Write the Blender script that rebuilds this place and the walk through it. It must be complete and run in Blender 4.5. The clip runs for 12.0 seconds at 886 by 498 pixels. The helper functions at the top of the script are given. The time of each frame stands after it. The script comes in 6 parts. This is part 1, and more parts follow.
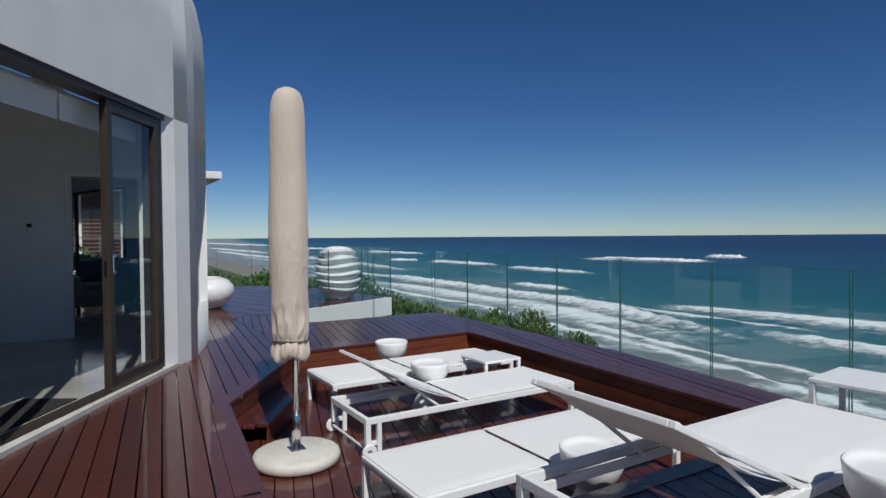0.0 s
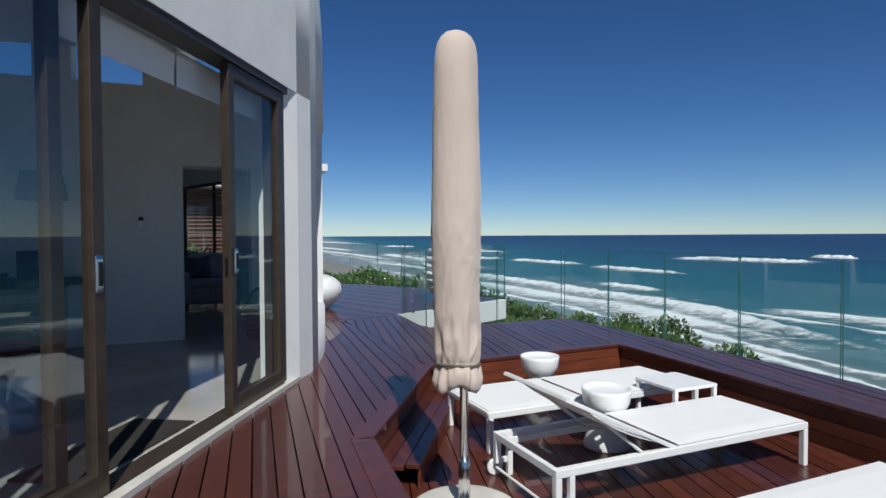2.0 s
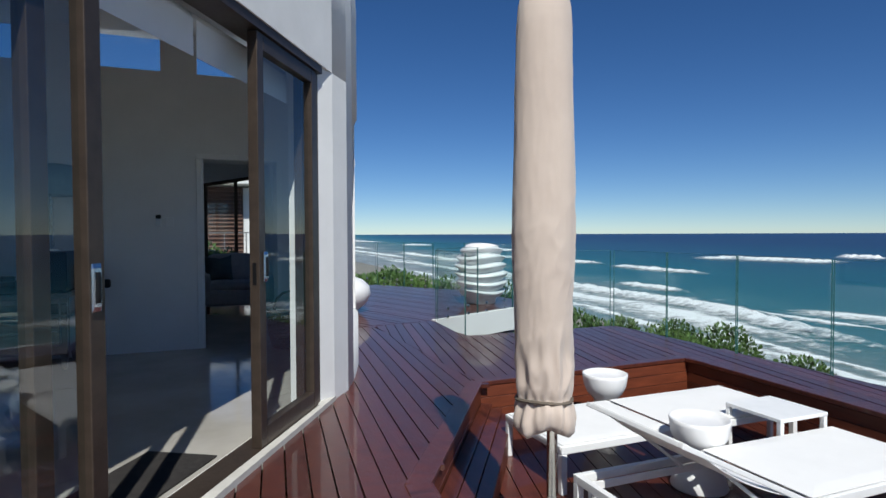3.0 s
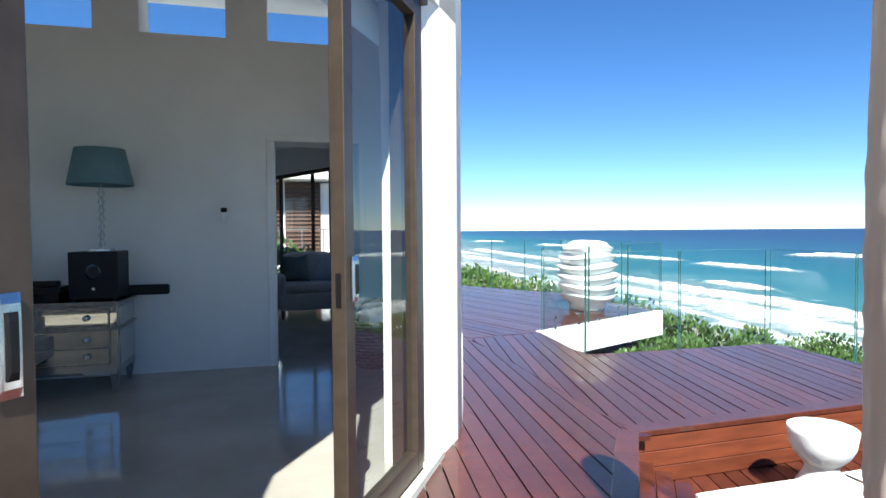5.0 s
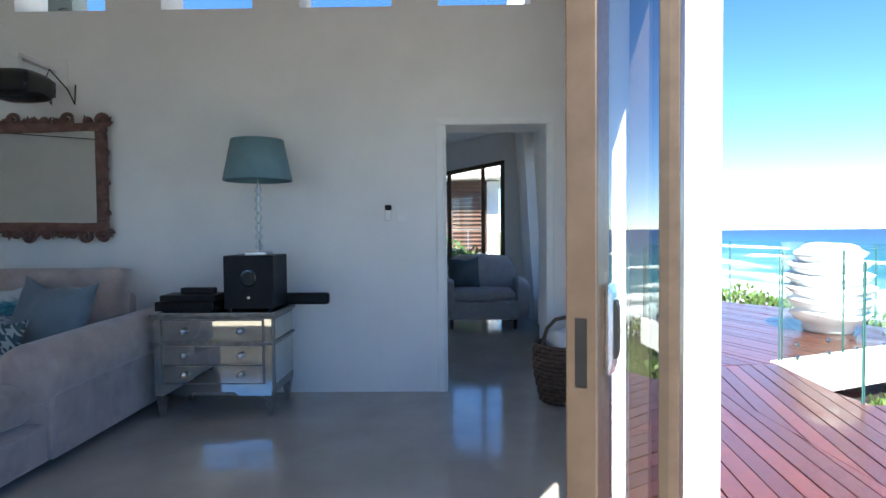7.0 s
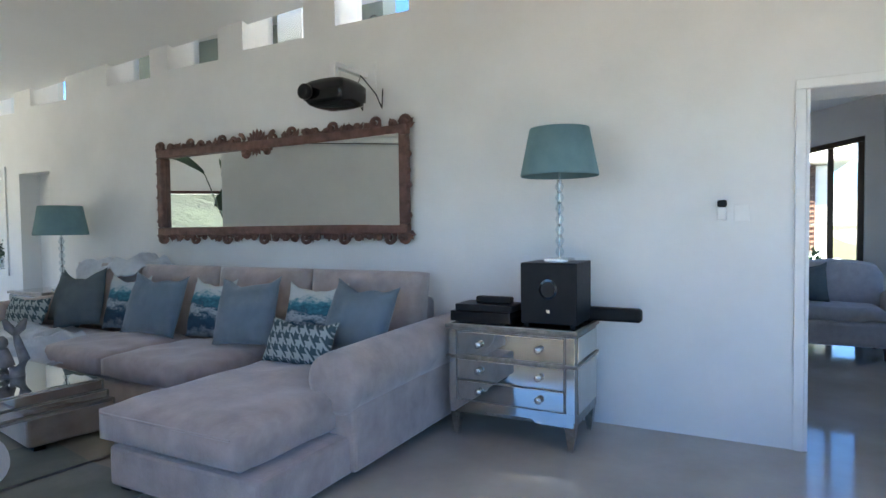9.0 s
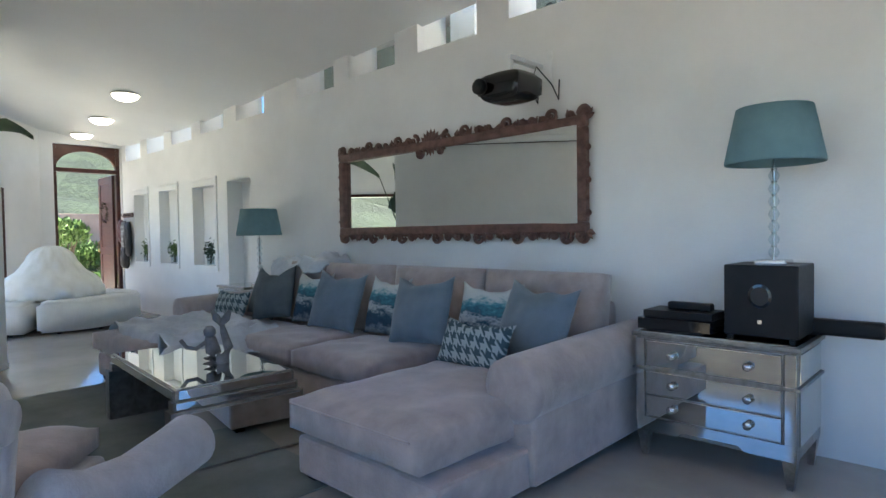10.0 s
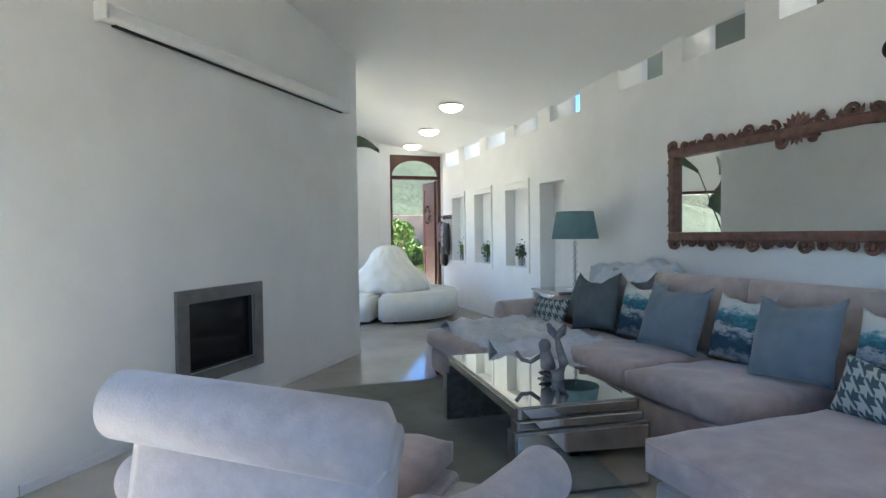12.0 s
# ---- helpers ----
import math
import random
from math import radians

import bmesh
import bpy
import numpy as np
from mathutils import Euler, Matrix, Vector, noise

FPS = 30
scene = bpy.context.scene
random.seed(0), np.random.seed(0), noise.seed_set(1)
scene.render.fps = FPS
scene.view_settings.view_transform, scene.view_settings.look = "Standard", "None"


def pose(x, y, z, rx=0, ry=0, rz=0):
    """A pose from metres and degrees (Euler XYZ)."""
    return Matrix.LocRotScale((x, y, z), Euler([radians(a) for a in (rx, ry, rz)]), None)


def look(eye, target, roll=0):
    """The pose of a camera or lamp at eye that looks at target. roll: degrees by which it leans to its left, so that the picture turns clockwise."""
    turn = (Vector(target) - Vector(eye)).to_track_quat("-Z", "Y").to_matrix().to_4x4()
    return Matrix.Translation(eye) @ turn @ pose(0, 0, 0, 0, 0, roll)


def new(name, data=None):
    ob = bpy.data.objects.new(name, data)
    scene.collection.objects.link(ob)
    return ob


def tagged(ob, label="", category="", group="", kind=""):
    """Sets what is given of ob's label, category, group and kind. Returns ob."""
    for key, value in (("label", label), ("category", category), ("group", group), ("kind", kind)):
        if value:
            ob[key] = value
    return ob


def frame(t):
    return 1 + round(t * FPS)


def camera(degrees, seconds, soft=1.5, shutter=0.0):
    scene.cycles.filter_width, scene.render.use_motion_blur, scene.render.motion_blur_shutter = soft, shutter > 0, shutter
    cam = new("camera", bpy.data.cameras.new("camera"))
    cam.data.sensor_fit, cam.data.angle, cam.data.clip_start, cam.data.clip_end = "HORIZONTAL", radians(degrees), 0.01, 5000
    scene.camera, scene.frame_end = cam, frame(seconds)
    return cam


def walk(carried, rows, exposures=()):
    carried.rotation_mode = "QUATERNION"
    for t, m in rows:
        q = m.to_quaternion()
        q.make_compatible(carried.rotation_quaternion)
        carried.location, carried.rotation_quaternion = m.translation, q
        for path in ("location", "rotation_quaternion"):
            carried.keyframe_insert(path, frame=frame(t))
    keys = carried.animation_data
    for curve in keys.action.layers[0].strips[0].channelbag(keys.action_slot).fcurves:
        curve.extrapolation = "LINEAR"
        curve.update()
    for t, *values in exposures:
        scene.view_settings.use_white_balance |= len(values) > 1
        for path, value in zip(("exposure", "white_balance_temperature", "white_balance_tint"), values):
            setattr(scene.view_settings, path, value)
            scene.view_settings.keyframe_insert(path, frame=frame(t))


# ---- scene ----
cam = camera(73.8, 12.0)
PATH = [
    (0, (0.119, 1.569, 1.265), (1.154, 3.279, 1.219), -0.4),
    (0.5, (0.101, 1.838, 1.215), (1.049, 3.599, 1.18), -0.5),
    (1, (0.073, 2.155, 1.234), (0.95, 3.952, 1.192), -0.4),
    (1.5, (0.037, 2.473, 1.242), (0.856, 4.297, 1.197), -0.4),
    (2, (0.016, 2.8, 1.227), (0.81, 4.635, 1.177), -0.3),
    (2.5, (0.022, 3.148, 1.239), (0.788, 4.995, 1.183), -0.3),
    (3, (0.012, 3.499, 1.243), (0.751, 5.356, 1.188), -0.2),
    (4.8, (0.059, 4.655, 1.24), (0.607, 6.578, 1.176), -0.4),
    (5, (0.076, 4.786, 1.235), (0.584, 6.719, 1.169), -0.4),
    (5.5, (0.086, 5.088, 1.234), (0.485, 7.047, 1.167), -0.4),
    (6, (0.072, 5.385, 1.238), (0.335, 7.367, 1.172), -0.4),
    (6.5, (0.048, 5.614, 1.239), (0.18, 7.609, 1.174), -0.4),
    (7, (0.017, 5.859, 1.241), (-0.015, 7.857, 1.179), -0.5),
    (7.2, (0.01, 5.954, 1.229), (-0.098, 7.95, 1.172), -0.5),
    (8.8, (-0.232, 6.519, 1.294), (-1.079, 8.329, 1.22), -0.9),
    (9, (-0.301, 6.492, 1.298), (-1.234, 8.26, 1.226), -0.7),
    (9.5, (-0.37, 6.57, 1.291), (-1.555, 8.18, 1.224), -0.9),
    (10, (-0.493, 6.604, 1.274), (-1.868, 8.055, 1.217), -0.9),
    (10.5, (-0.62, 6.613, 1.302), (-2.169, 7.877, 1.245), -0.9),
    (11, (-0.726, 6.606, 1.333), (-2.422, 7.665, 1.278), -0.8),
    (11.5, (-0.836, 6.57, 1.346), (-2.634, 7.444, 1.288), -0.8),
    (12, (-0.998, 6.554, 1.345), (-2.887, 7.21, 1.293), -0.7),
]
EXPOSURES = [(0.0, -0.36, 6150, 7), (1.5, -0.18, 6150, 6), (2.5, 0.0, 6150, 6), (3.0, 0.08, 6150, 6), (5.0, 1.47, 6400, 2), (6.5, 2.12, 6550, 4), (7.2, 2.6, 6650, 5), (8.8, 3.26, 7000, 5), (9.5, 3.18, 7000, 5), (10.2, 2.97, 7000, 4), (11.0, 2.82, 6950, 3), (11.5, 2.95, 6950, 3), (12.0, 3.28, 6950, 3)]
walk(cam, [(t, look(eye, target, roll)) for t, eye, target, roll in PATH], EXPOSURES)

# ---- light ----
SUN_DIR = Vector((-0.14, -0.84, 1.0)).normalized()
sun_data = bpy.data.lights.new("sun", "SUN")
sun_data.energy, sun_data.angle, sun_data.color = 4.6, radians(0.53), (1.0, 0.95, 0.88)
sun = new("sun", sun_data)
sun.matrix_world = look((0, 0, 30), Vector((0, 0, 30)) - SUN_DIR)
world = bpy.data.worlds.new("sky")
scene.world = world
world.use_nodes = True
wn = world.node_tree
sky = wn.nodes.new("ShaderNodeTexSky")
sky.sky_type, sky.sun_disc = "NISHITA", False
sky.sun_elevation, sky.sun_rotation = math.asin(SUN_DIR.z), math.atan2(SUN_DIR.x, SUN_DIR.y)
sky.air_density, sky.dust_density, sky.ozone_density = 0.65, 0.0, 4.5
hs = wn.nodes.new("ShaderNodeHueSaturation")
hs.inputs["Saturation"].default_value = 1.18
hs.inputs["Hue"].default_value = 0.506
wn.links.new(sky.outputs[0], hs.inputs["Color"])
wn.links.new(hs.outputs[0], wn.nodes["Background"].inputs[0])
wn.nodes["Background"].inputs[1].default_value = 0.075


# ---- materials ----
def ramp_node(nt, fac, stops):
    r = nt.nodes.new("ShaderNodeValToRGB")
    el = r.color_ramp.elements
    while len(el) > 2:
        el.remove(el[-1])
    for i, (p, c) in enumerate(stops):
        e = el[i] if i < 2 else el.new(p)
        e.position, e.color = p, (*c, 1)
    nt.links.new(fac, r.inputs[0])
    return r.outputs[0]


def noise_node(nt, scale, detail=4, rough=0.6, stretch=None, coords="Object"):
    tc = nt.nodes.new("ShaderNodeTexCoord")
    v = tc.outputs[coords]
    if stretch:
        mp = nt.nodes.new("ShaderNodeMapping")
        mp.inputs["Scale"].default_value = stretch
        nt.links.new(v, mp.inputs[0])
        v = mp.outputs[0]
    n = nt.nodes.new("ShaderNodeTexNoise")
    n.inputs["Scale"].default_value, n.inputs["Detail"].default_value = scale, detail
    n.inputs["Roughness"].default_value = rough
    nt.links.new(v, n.inputs["Vector"])
    return n.outputs["Fac"]


def mat(name, dark, light, rough=0.6, metal=0.0, scale=6.0, grain=60.0, bump=0.15, stretch=None, coat=0.0, vary=0.0, sheen=0.0, spec=0.5, dist=0.01):
    m = bpy.data.materials.new(name)
    m.use_nodes = True
    nt = m.node_tree
    b = nt.nodes["Principled BSDF"]
    col = ramp_node(nt, noise_node(nt, scale, 5, 0.6, stretch), [(0.3, dark), (0.7, light)])
    if vary:
        oi = nt.nodes.new("ShaderNodeObjectInfo")
        hsv = nt.nodes.new("ShaderNodeHueSaturation")
        mr = nt.nodes.new("ShaderNodeMapRange")
        mr.inputs[3].default_value, mr.inputs[4].default_value = 1 - vary, 1 + vary
        nt.links.new(oi.outputs["Random"], mr.inputs[0])
        nt.links.new(mr.outputs[0], hsv.inputs["Value"])
        nt.links.new(col, hsv.inputs["Color"])
        col = hsv.outputs[0]
    nt.links.new(col, b.inputs["Base Color"])
    g = noise_node(nt, grain, 3, 0.6, stretch)
    mr2 = nt.nodes.new("ShaderNodeMapRange")
    mr2.inputs[3].default_value, mr2.inputs[4].default_value = max(0.0, rough - 0.08), min(1.0, rough + 0.1)
    nt.links.new(g, mr2.inputs[0])
    if metal == 1.0 and not bump:
        b.inputs["Roughness"].default_value = rough
    else:
        nt.links.new(mr2.outputs[0], b.inputs["Roughness"])
    b.inputs["Metallic"].default_value = metal
    b.inputs["Coat Weight"].default_value = coat
    b.inputs["Sheen Weight"].default_value = sheen
    b.inputs["Specular IOR Level"].default_value = spec
    if bump:
        bp = nt.nodes.new("ShaderNodeBump")
        bp.inputs["Strength"].default_value, bp.inputs["Distance"].default_value = bump, dist
        nt.links.new(g, bp.inputs["Height"])
        nt.links.new(bp.outputs[0], b.inputs["Normal"])
    return m


def glass_mat(name, tint, gloss=0.06):
    m = bpy.data.materials.new(name)
    m.use_nodes = True
    nt = m.node_tree
    nt.nodes.remove(nt.nodes["Principled BSDF"])
    tr, gl = nt.nodes.new("ShaderNodeBsdfTransparent"), nt.nodes.new("ShaderNodeBsdfGlossy")
    tr.inputs[0].default_value = (*tint, 1)
    gl.inputs["Roughness"].default_value = 0.01
    lw = nt.nodes.new("ShaderNodeLayerWeight")
    lw.inputs[0].default_value = 0.5
    pw = nt.nodes.new("ShaderNodeMath")
    pw.operation = "POWER"
    pw.inputs[1].default_value = 5.0
    nt.links.new(lw.outputs["Facing"], pw.inputs[0])
    fr = nt.nodes.new("ShaderNodeMath")
    fr.operation = "MULTIPLY_ADD"
    fr.inputs[1].default_value, fr.inputs[2].default_value = 0.9, gloss
    nt.links.new(pw.outputs[0], fr.inputs[0])
    mx = nt.nodes.new("ShaderNodeMixShader")
    nt.links.new(fr.outputs[0], mx.inputs[0])
    nt.links.new(tr.outputs[0], mx.inputs[1])
    nt.links.new(gl.outputs[0], mx.inputs[2])
    nt.links.new(mx.outputs[0], nt.nodes["Material Output"].inputs[0])
    return m


PLASTER = mat("white_plaster", (0.74, 0.74, 0.73), (0.82, 0.82, 0.81), 0.85, scale=1.6, grain=45, bump=0.12)
RENDERED = mat("painted_exterior_render", (0.72, 0.71, 0.69), (0.8, 0.79, 0.77), 0.9, scale=2.2, grain=60, bump=0.08)
CEILPAINT = mat("ceiling_paint", (0.76, 0.77, 0.76), (0.81, 0.82, 0.81), 0.5, scale=0.9, grain=30, bump=0.05)
DECK = mat("oiled_hardwood", (0.042, 0.012, 0.008), (0.125, 0.033, 0.019), 0.3, scale=3.0, grain=50, bump=0.25, stretch=(6, 1, 1), coat=0.45, vary=0.24)
PITWOOD = mat("pit_hardwood", (0.085, 0.022, 0.010), (0.165, 0.042, 0.018), 0.4, scale=3.0, grain=50, bump=0.25, stretch=(1, 1, 6), vary=0.3)
# near-black colour that stands in for the shade below and between boards
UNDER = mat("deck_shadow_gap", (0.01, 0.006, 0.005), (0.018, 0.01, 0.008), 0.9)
STONE = mat("pale_stone_sill", (0.5, 0.48, 0.43), (0.66, 0.63, 0.58), 0.6, scale=5, grain=70, bump=0.2)
BRONZE = mat("bronze_aluminium", (0.062, 0.045, 0.034), (0.09, 0.066, 0.05), 0.38, metal=0.5, scale=12, bump=0.03)
CHROME = mat("brushed_steel", (0.6, 0.6, 0.6), (0.7, 0.7, 0.7), 0.22, metal=1.0, bump=0.0)
CANVAS = mat("beige_canvas", (0.53, 0.43, 0.36), (0.60, 0.50, 0.42), 0.9, scale=3, grain=420, bump=0.25, sheen=0.2, dist=0.002)
CREAM = mat("cream_concrete", (0.58, 0.55, 0.48), (0.7, 0.67, 0.6), 0.6, scale=8, grain=60)
WHITEMETAL = mat("white_powder_coat", (0.76, 0.76, 0.75), (0.82, 0.82, 0.81), 0.4, scale=10, bump=0.02)
SLING = mat("white_sling_fabric", (0.78, 0.77, 0.75), (0.81, 0.80, 0.78), 0.8, scale=6, grain=300, bump=0.2)
WHITEGLAZE = mat("white_resin", (0.76, 0.75, 0.74), (0.82, 0.81, 0.8), 0.35, scale=5, bump=0.04)
FENCEGLASS = glass_mat("balustrade_glass", (0.90, 0.96, 0.95))
DOORGLASS = glass_mat("door_glass", (0.78, 0.85, 0.87), 0.11)
CLEARGLASS = glass_mat("window_glass", (0.93, 0.96, 0.96))
EDGEGLASS = mat("glass_edge", (0.03, 0.10, 0.10), (0.05, 0.14, 0.13), 0.1, bump=0)
MIRROR = mat("mirror_silver", (0.80, 0.82, 0.80), (0.82, 0.84, 0.82), 0.0, metal=1.0, bump=0)
AGEDMIRROR = mat("aged_mirror", (0.56, 0.56, 0.52), (0.66, 0.66, 0.62), 0.02, metal=1.0, bump=0)
SILVERTRIM = mat("antiqued_silver_trim", (0.20, 0.19, 0.175), (0.36, 0.345, 0.32), 0.3, metal=0.9, scale=20, grain=90, bump=0.1)
CARVED = mat("carved_brown_wood", (0.075, 0.034, 0.026), (0.20, 0.10, 0.08), 0.55, scale=14, grain=70, bump=0.5)
SUEDE = mat("taupe_suede", (0.30, 0.243, 0.225), (0.45, 0.37, 0.345), 0.95, scale=7, grain=90, bump=0.25, sheen=0.5)
GREYVELVET = mat("grey_velvet", (0.34, 0.325, 0.34), (0.43, 0.41, 0.43), 0.95, scale=14, grain=80, bump=0.25, sheen=0.5)
TEALCLOTH = mat("teal_shade_cloth", (0.12, 0.22, 0.25), (0.17, 0.29, 0.32), 0.9, scale=5, grain=220, bump=0.25)
BLUECLOTH = mat("slate_blue_linen", (0.10, 0.145, 0.18), (0.16, 0.21, 0.255), 0.95, scale=5, grain=240, bump=0.4, sheen=0.3)
DARKCLOTH = mat("charcoal_teal_linen", (0.07, 0.09, 0.10), (0.11, 0.14, 0.15), 0.95, scale=5, grain=240, bump=0.4)
THROWCLOTH = mat("pale_blue_throw", (0.46, 0.50, 0.55), (0.62, 0.66, 0.71), 0.95, scale=9, grain=70, bump=0.6, sheen=0.3)
TUFT = mat("white_leatherette", (0.66, 0.67, 0.64), (0.76, 0.77, 0.74), 0.45, scale=5, grain=60, bump=0.1)
BLACKPL = mat("black_plastic", (0.005, 0.005, 0.006), (0.010, 0.010, 0.011), 0.42, scale=10, bump=0.04, spec=0.25)
BLACKGLOSS = mat("black_gloss", (0.006, 0.006, 0.007), (0.01, 0.01, 0.011), 0.08, scale=10, bump=0.0)
PEWTER = mat("pewter_figure", (0.10, 0.10, 0.11), (0.2, 0.2, 0.21), 0.5, metal=0.3, scale=20, bump=0.3)
GREYMETAL = mat("grey_metal_surround", (0.16, 0.16, 0.165), (0.22, 0.22, 0.225), 0.45, metal=0.4, scale=10)
SOOT = mat("firebox_black", (0.006, 0.006, 0.007), (0.014, 0.014, 0.014), 0.5)
MAHOGANY = mat("mahogany", (0.04, 0.009, 0.006), (0.09, 0.022, 0.014), 0.35, scale=4, grain=40, stretch=(1, 1, 5), bump=0.1)
LEAF = mat("coastal_leaf", (0.035, 0.085, 0.02), (0.12, 0.2, 0.045), 0.55, scale=1.5, grain=20, bump=0.1)
LEAFDARK = mat("indoor_leaf", (0.015, 0.04, 0.02), (0.03, 0.075, 0.035), 0.4, scale=6, bump=0.1)
BARK = mat("bark", (0.06, 0.045, 0.03), (0.12, 0.09, 0.06), 0.9, scale=14, bump=0.6)
SAND = mat("beach_sand", (0.20, 0.18, 0.155), (0.29, 0.265, 0.23), 0.8, scale=0.12, grain=1.5, bump=0.3, dist=0.05)
SCRUB = mat("dune_scrub", (0.05, 0.075, 0.03), (0.16, 0.16, 0.08), 0.95, scale=0.6, grain=3, bump=0.9, dist=0.3)
WICKER = mat("wicker", (0.07, 0.04, 0.025), (0.15, 0.09, 0.055), 0.7, scale=30, grain=80, bump=0.6)
LOUVREWOOD = mat("louvre_wood", (0.07, 0.035, 0.025), (0.12, 0.06, 0.04), 0.6, scale=6)
BROWNWALL = mat("tan_boundary_wall", (0.28, 0.2, 0.16), (0.36, 0.27, 0.22), 0.9, scale=3)
CRYSTAL = glass_mat("crystal", (0.86, 0.9, 0.92))
MATFIBRE = mat("dark_coir", (0.016, 0.014, 0.013), (0.035, 0.03, 0.028), 1.0, scale=30, grain=200, bump=0.8)


def foam_mat():
    m = bpy.data.materials.new("sea_foam")
    m.use_nodes = True
    nt = m.node_tree
    b = nt.nodes["Principled BSDF"]
    b.inputs["Base Color"].default_value = (0.80, 0.83, 0.83, 1)
    b.inputs["Roughness"].default_value = 0.9
    at = nt.nodes.new("ShaderNodeAttribute")
    at.attribute_name = "crest"
    n = noise_node(nt, 0.55, 7, 0.75)
    ad = nt.nodes.new("ShaderNodeMath")
    ad.operation = "ADD"
    nt.links.new(n, ad.inputs[0])
    nt.links.new(at.outputs["Fac"], ad.inputs[1])
    mr = nt.nodes.new("ShaderNodeMapRange")
    mr.inputs[1].default_value, mr.inputs[2].default_value = 0.62, 0.95
    nt.links.new(ad.outputs[0], mr.inputs[0])
    tr, mx = nt.nodes.new("ShaderNodeBsdfTransparent"), nt.nodes.new("ShaderNodeMixShader")
    nt.links.new(mr.outputs[0], mx.inputs[0])
    nt.links.new(tr.outputs[0], mx.inputs[1])
    nt.links.new(b.outputs[0], mx.inputs[2])
    nt.links.new(mx.outputs[0], nt.nodes["Material Output"].inputs[0])
    bp = nt.nodes.new("ShaderNodeBump")
    bp.inputs["Strength"].default_value, bp.inputs["Distance"].default_value = 0.8, 0.4
    nt.links.new(n, bp.inputs["Height"])
    nt.links.new(bp.outputs[0], b.inputs["Normal"])
    return m


FOAM = foam_mat()


def water_mat():
    m = bpy.data.materials.new("sea_water")
    m.use_nodes = True
    nt = m.node_tree
    b = nt.nodes["Principled BSDF"]
    geo = nt.nodes.new("ShaderNodeNewGeometry")
    dot = nt.nodes.new("ShaderNodeVectorMath")
    dot.operation = "DOT_PRODUCT"
    dot.inputs[1].default_value = (0.98, -0.19, 0)
    nt.links.new(geo.outputs["Position"], dot.inputs[0])
    ad = nt.nodes.new("ShaderNodeMath")
    ad.operation = "MULTIPLY_ADD"
    n = noise_node(nt, 0.025, 4, 0.6)
    nt.links.new(n, ad.inputs[0])
    ad.inputs[1].default_value = 120
    nt.links.new(dot.outputs["Value"], ad.inputs[2])
    mr = nt.nodes.new("ShaderNodeMapRange")
    mr.inputs[1].default_value, mr.inputs[2].default_value = 85, 760
    nt.links.new(ad.outputs[0], mr.inputs[0])
    col = ramp_node(nt, mr.outputs[0], [(0.0, (0.22, 0.22, 0.20)), (0.03, (0.16, 0.21, 0.20)), (0.07, (0.045, 0.15, 0.16)), (0.14, (0.012, 0.105, 0.13)), (0.3, (0.006, 0.055, 0.10)), (0.75, (0.003, 0.02, 0.068))])
    # thin trailing foam between the breakers, dying out to sea
    lace = noise_node(nt, 0.30, 9, 0.78, (0.6, 0.4, 1))
    near = nt.nodes.new("ShaderNodeMapRange")
    near.inputs[1].default_value, near.inputs[2].default_value, near.inputs[3].default_value, near.inputs[4].default_value = 90, 300, 0.08, -0.28
    nt.links.new(ad.outputs[0], near.inputs[0])
    sm = nt.nodes.new("ShaderNodeMath")
    sm.operation = "ADD"
    nt.links.new(lace, sm.inputs[0])
    nt.links.new(near.outputs[0], sm.inputs[1])
    lr = nt.nodes.new("ShaderNodeMapRange")
    lr.inputs[1].default_value, lr.inputs[2].default_value = 0.58, 0.72
    nt.links.new(sm.outputs[0], lr.inputs[0])
    mixc = nt.nodes.new("ShaderNodeMix")
    mixc.data_type = "RGBA"
    nt.links.new(lr.outputs[0], mixc.inputs["Factor"])
    nt.links.new(col, mixc.inputs["A"])
    mixc.inputs["B"].default_value = (0.62, 0.68, 0.68, 1)
    nt.links.new(mixc.outputs["Result"], b.inputs["Base Color"])
    b.inputs["Roughness"].default_value = 0.35
    b.inputs["Specular IOR Level"].default_value = 0.25
    w = noise_node(nt, 0.35, 6, 0.7, (1, 0.35, 1))
    bp = nt.nodes.new("ShaderNodeBump")
    bp.inputs["Strength"].default_value, bp.inputs["Distance"].default_value = 0.5, 0.6
    nt.links.new(w, bp.inputs["Height"])
    nt.links.new(bp.outputs[0], b.inputs["Normal"])
    return m


WATER = water_mat()


def floor_mat():
    m = mat("polished_screed", (0.33, 0.31, 0.275), (0.47, 0.445, 0.405), 0.085, scale=1.1, grain=2.5, bump=0.0, spec=0.6)
    return m


SCREED = floor_mat()
RUG = mat("grey_green_rug", (0.13, 0.15, 0.14), (0.22, 0.24, 0.225), 1.0, scale=2.5, grain=120, bump=0.6)


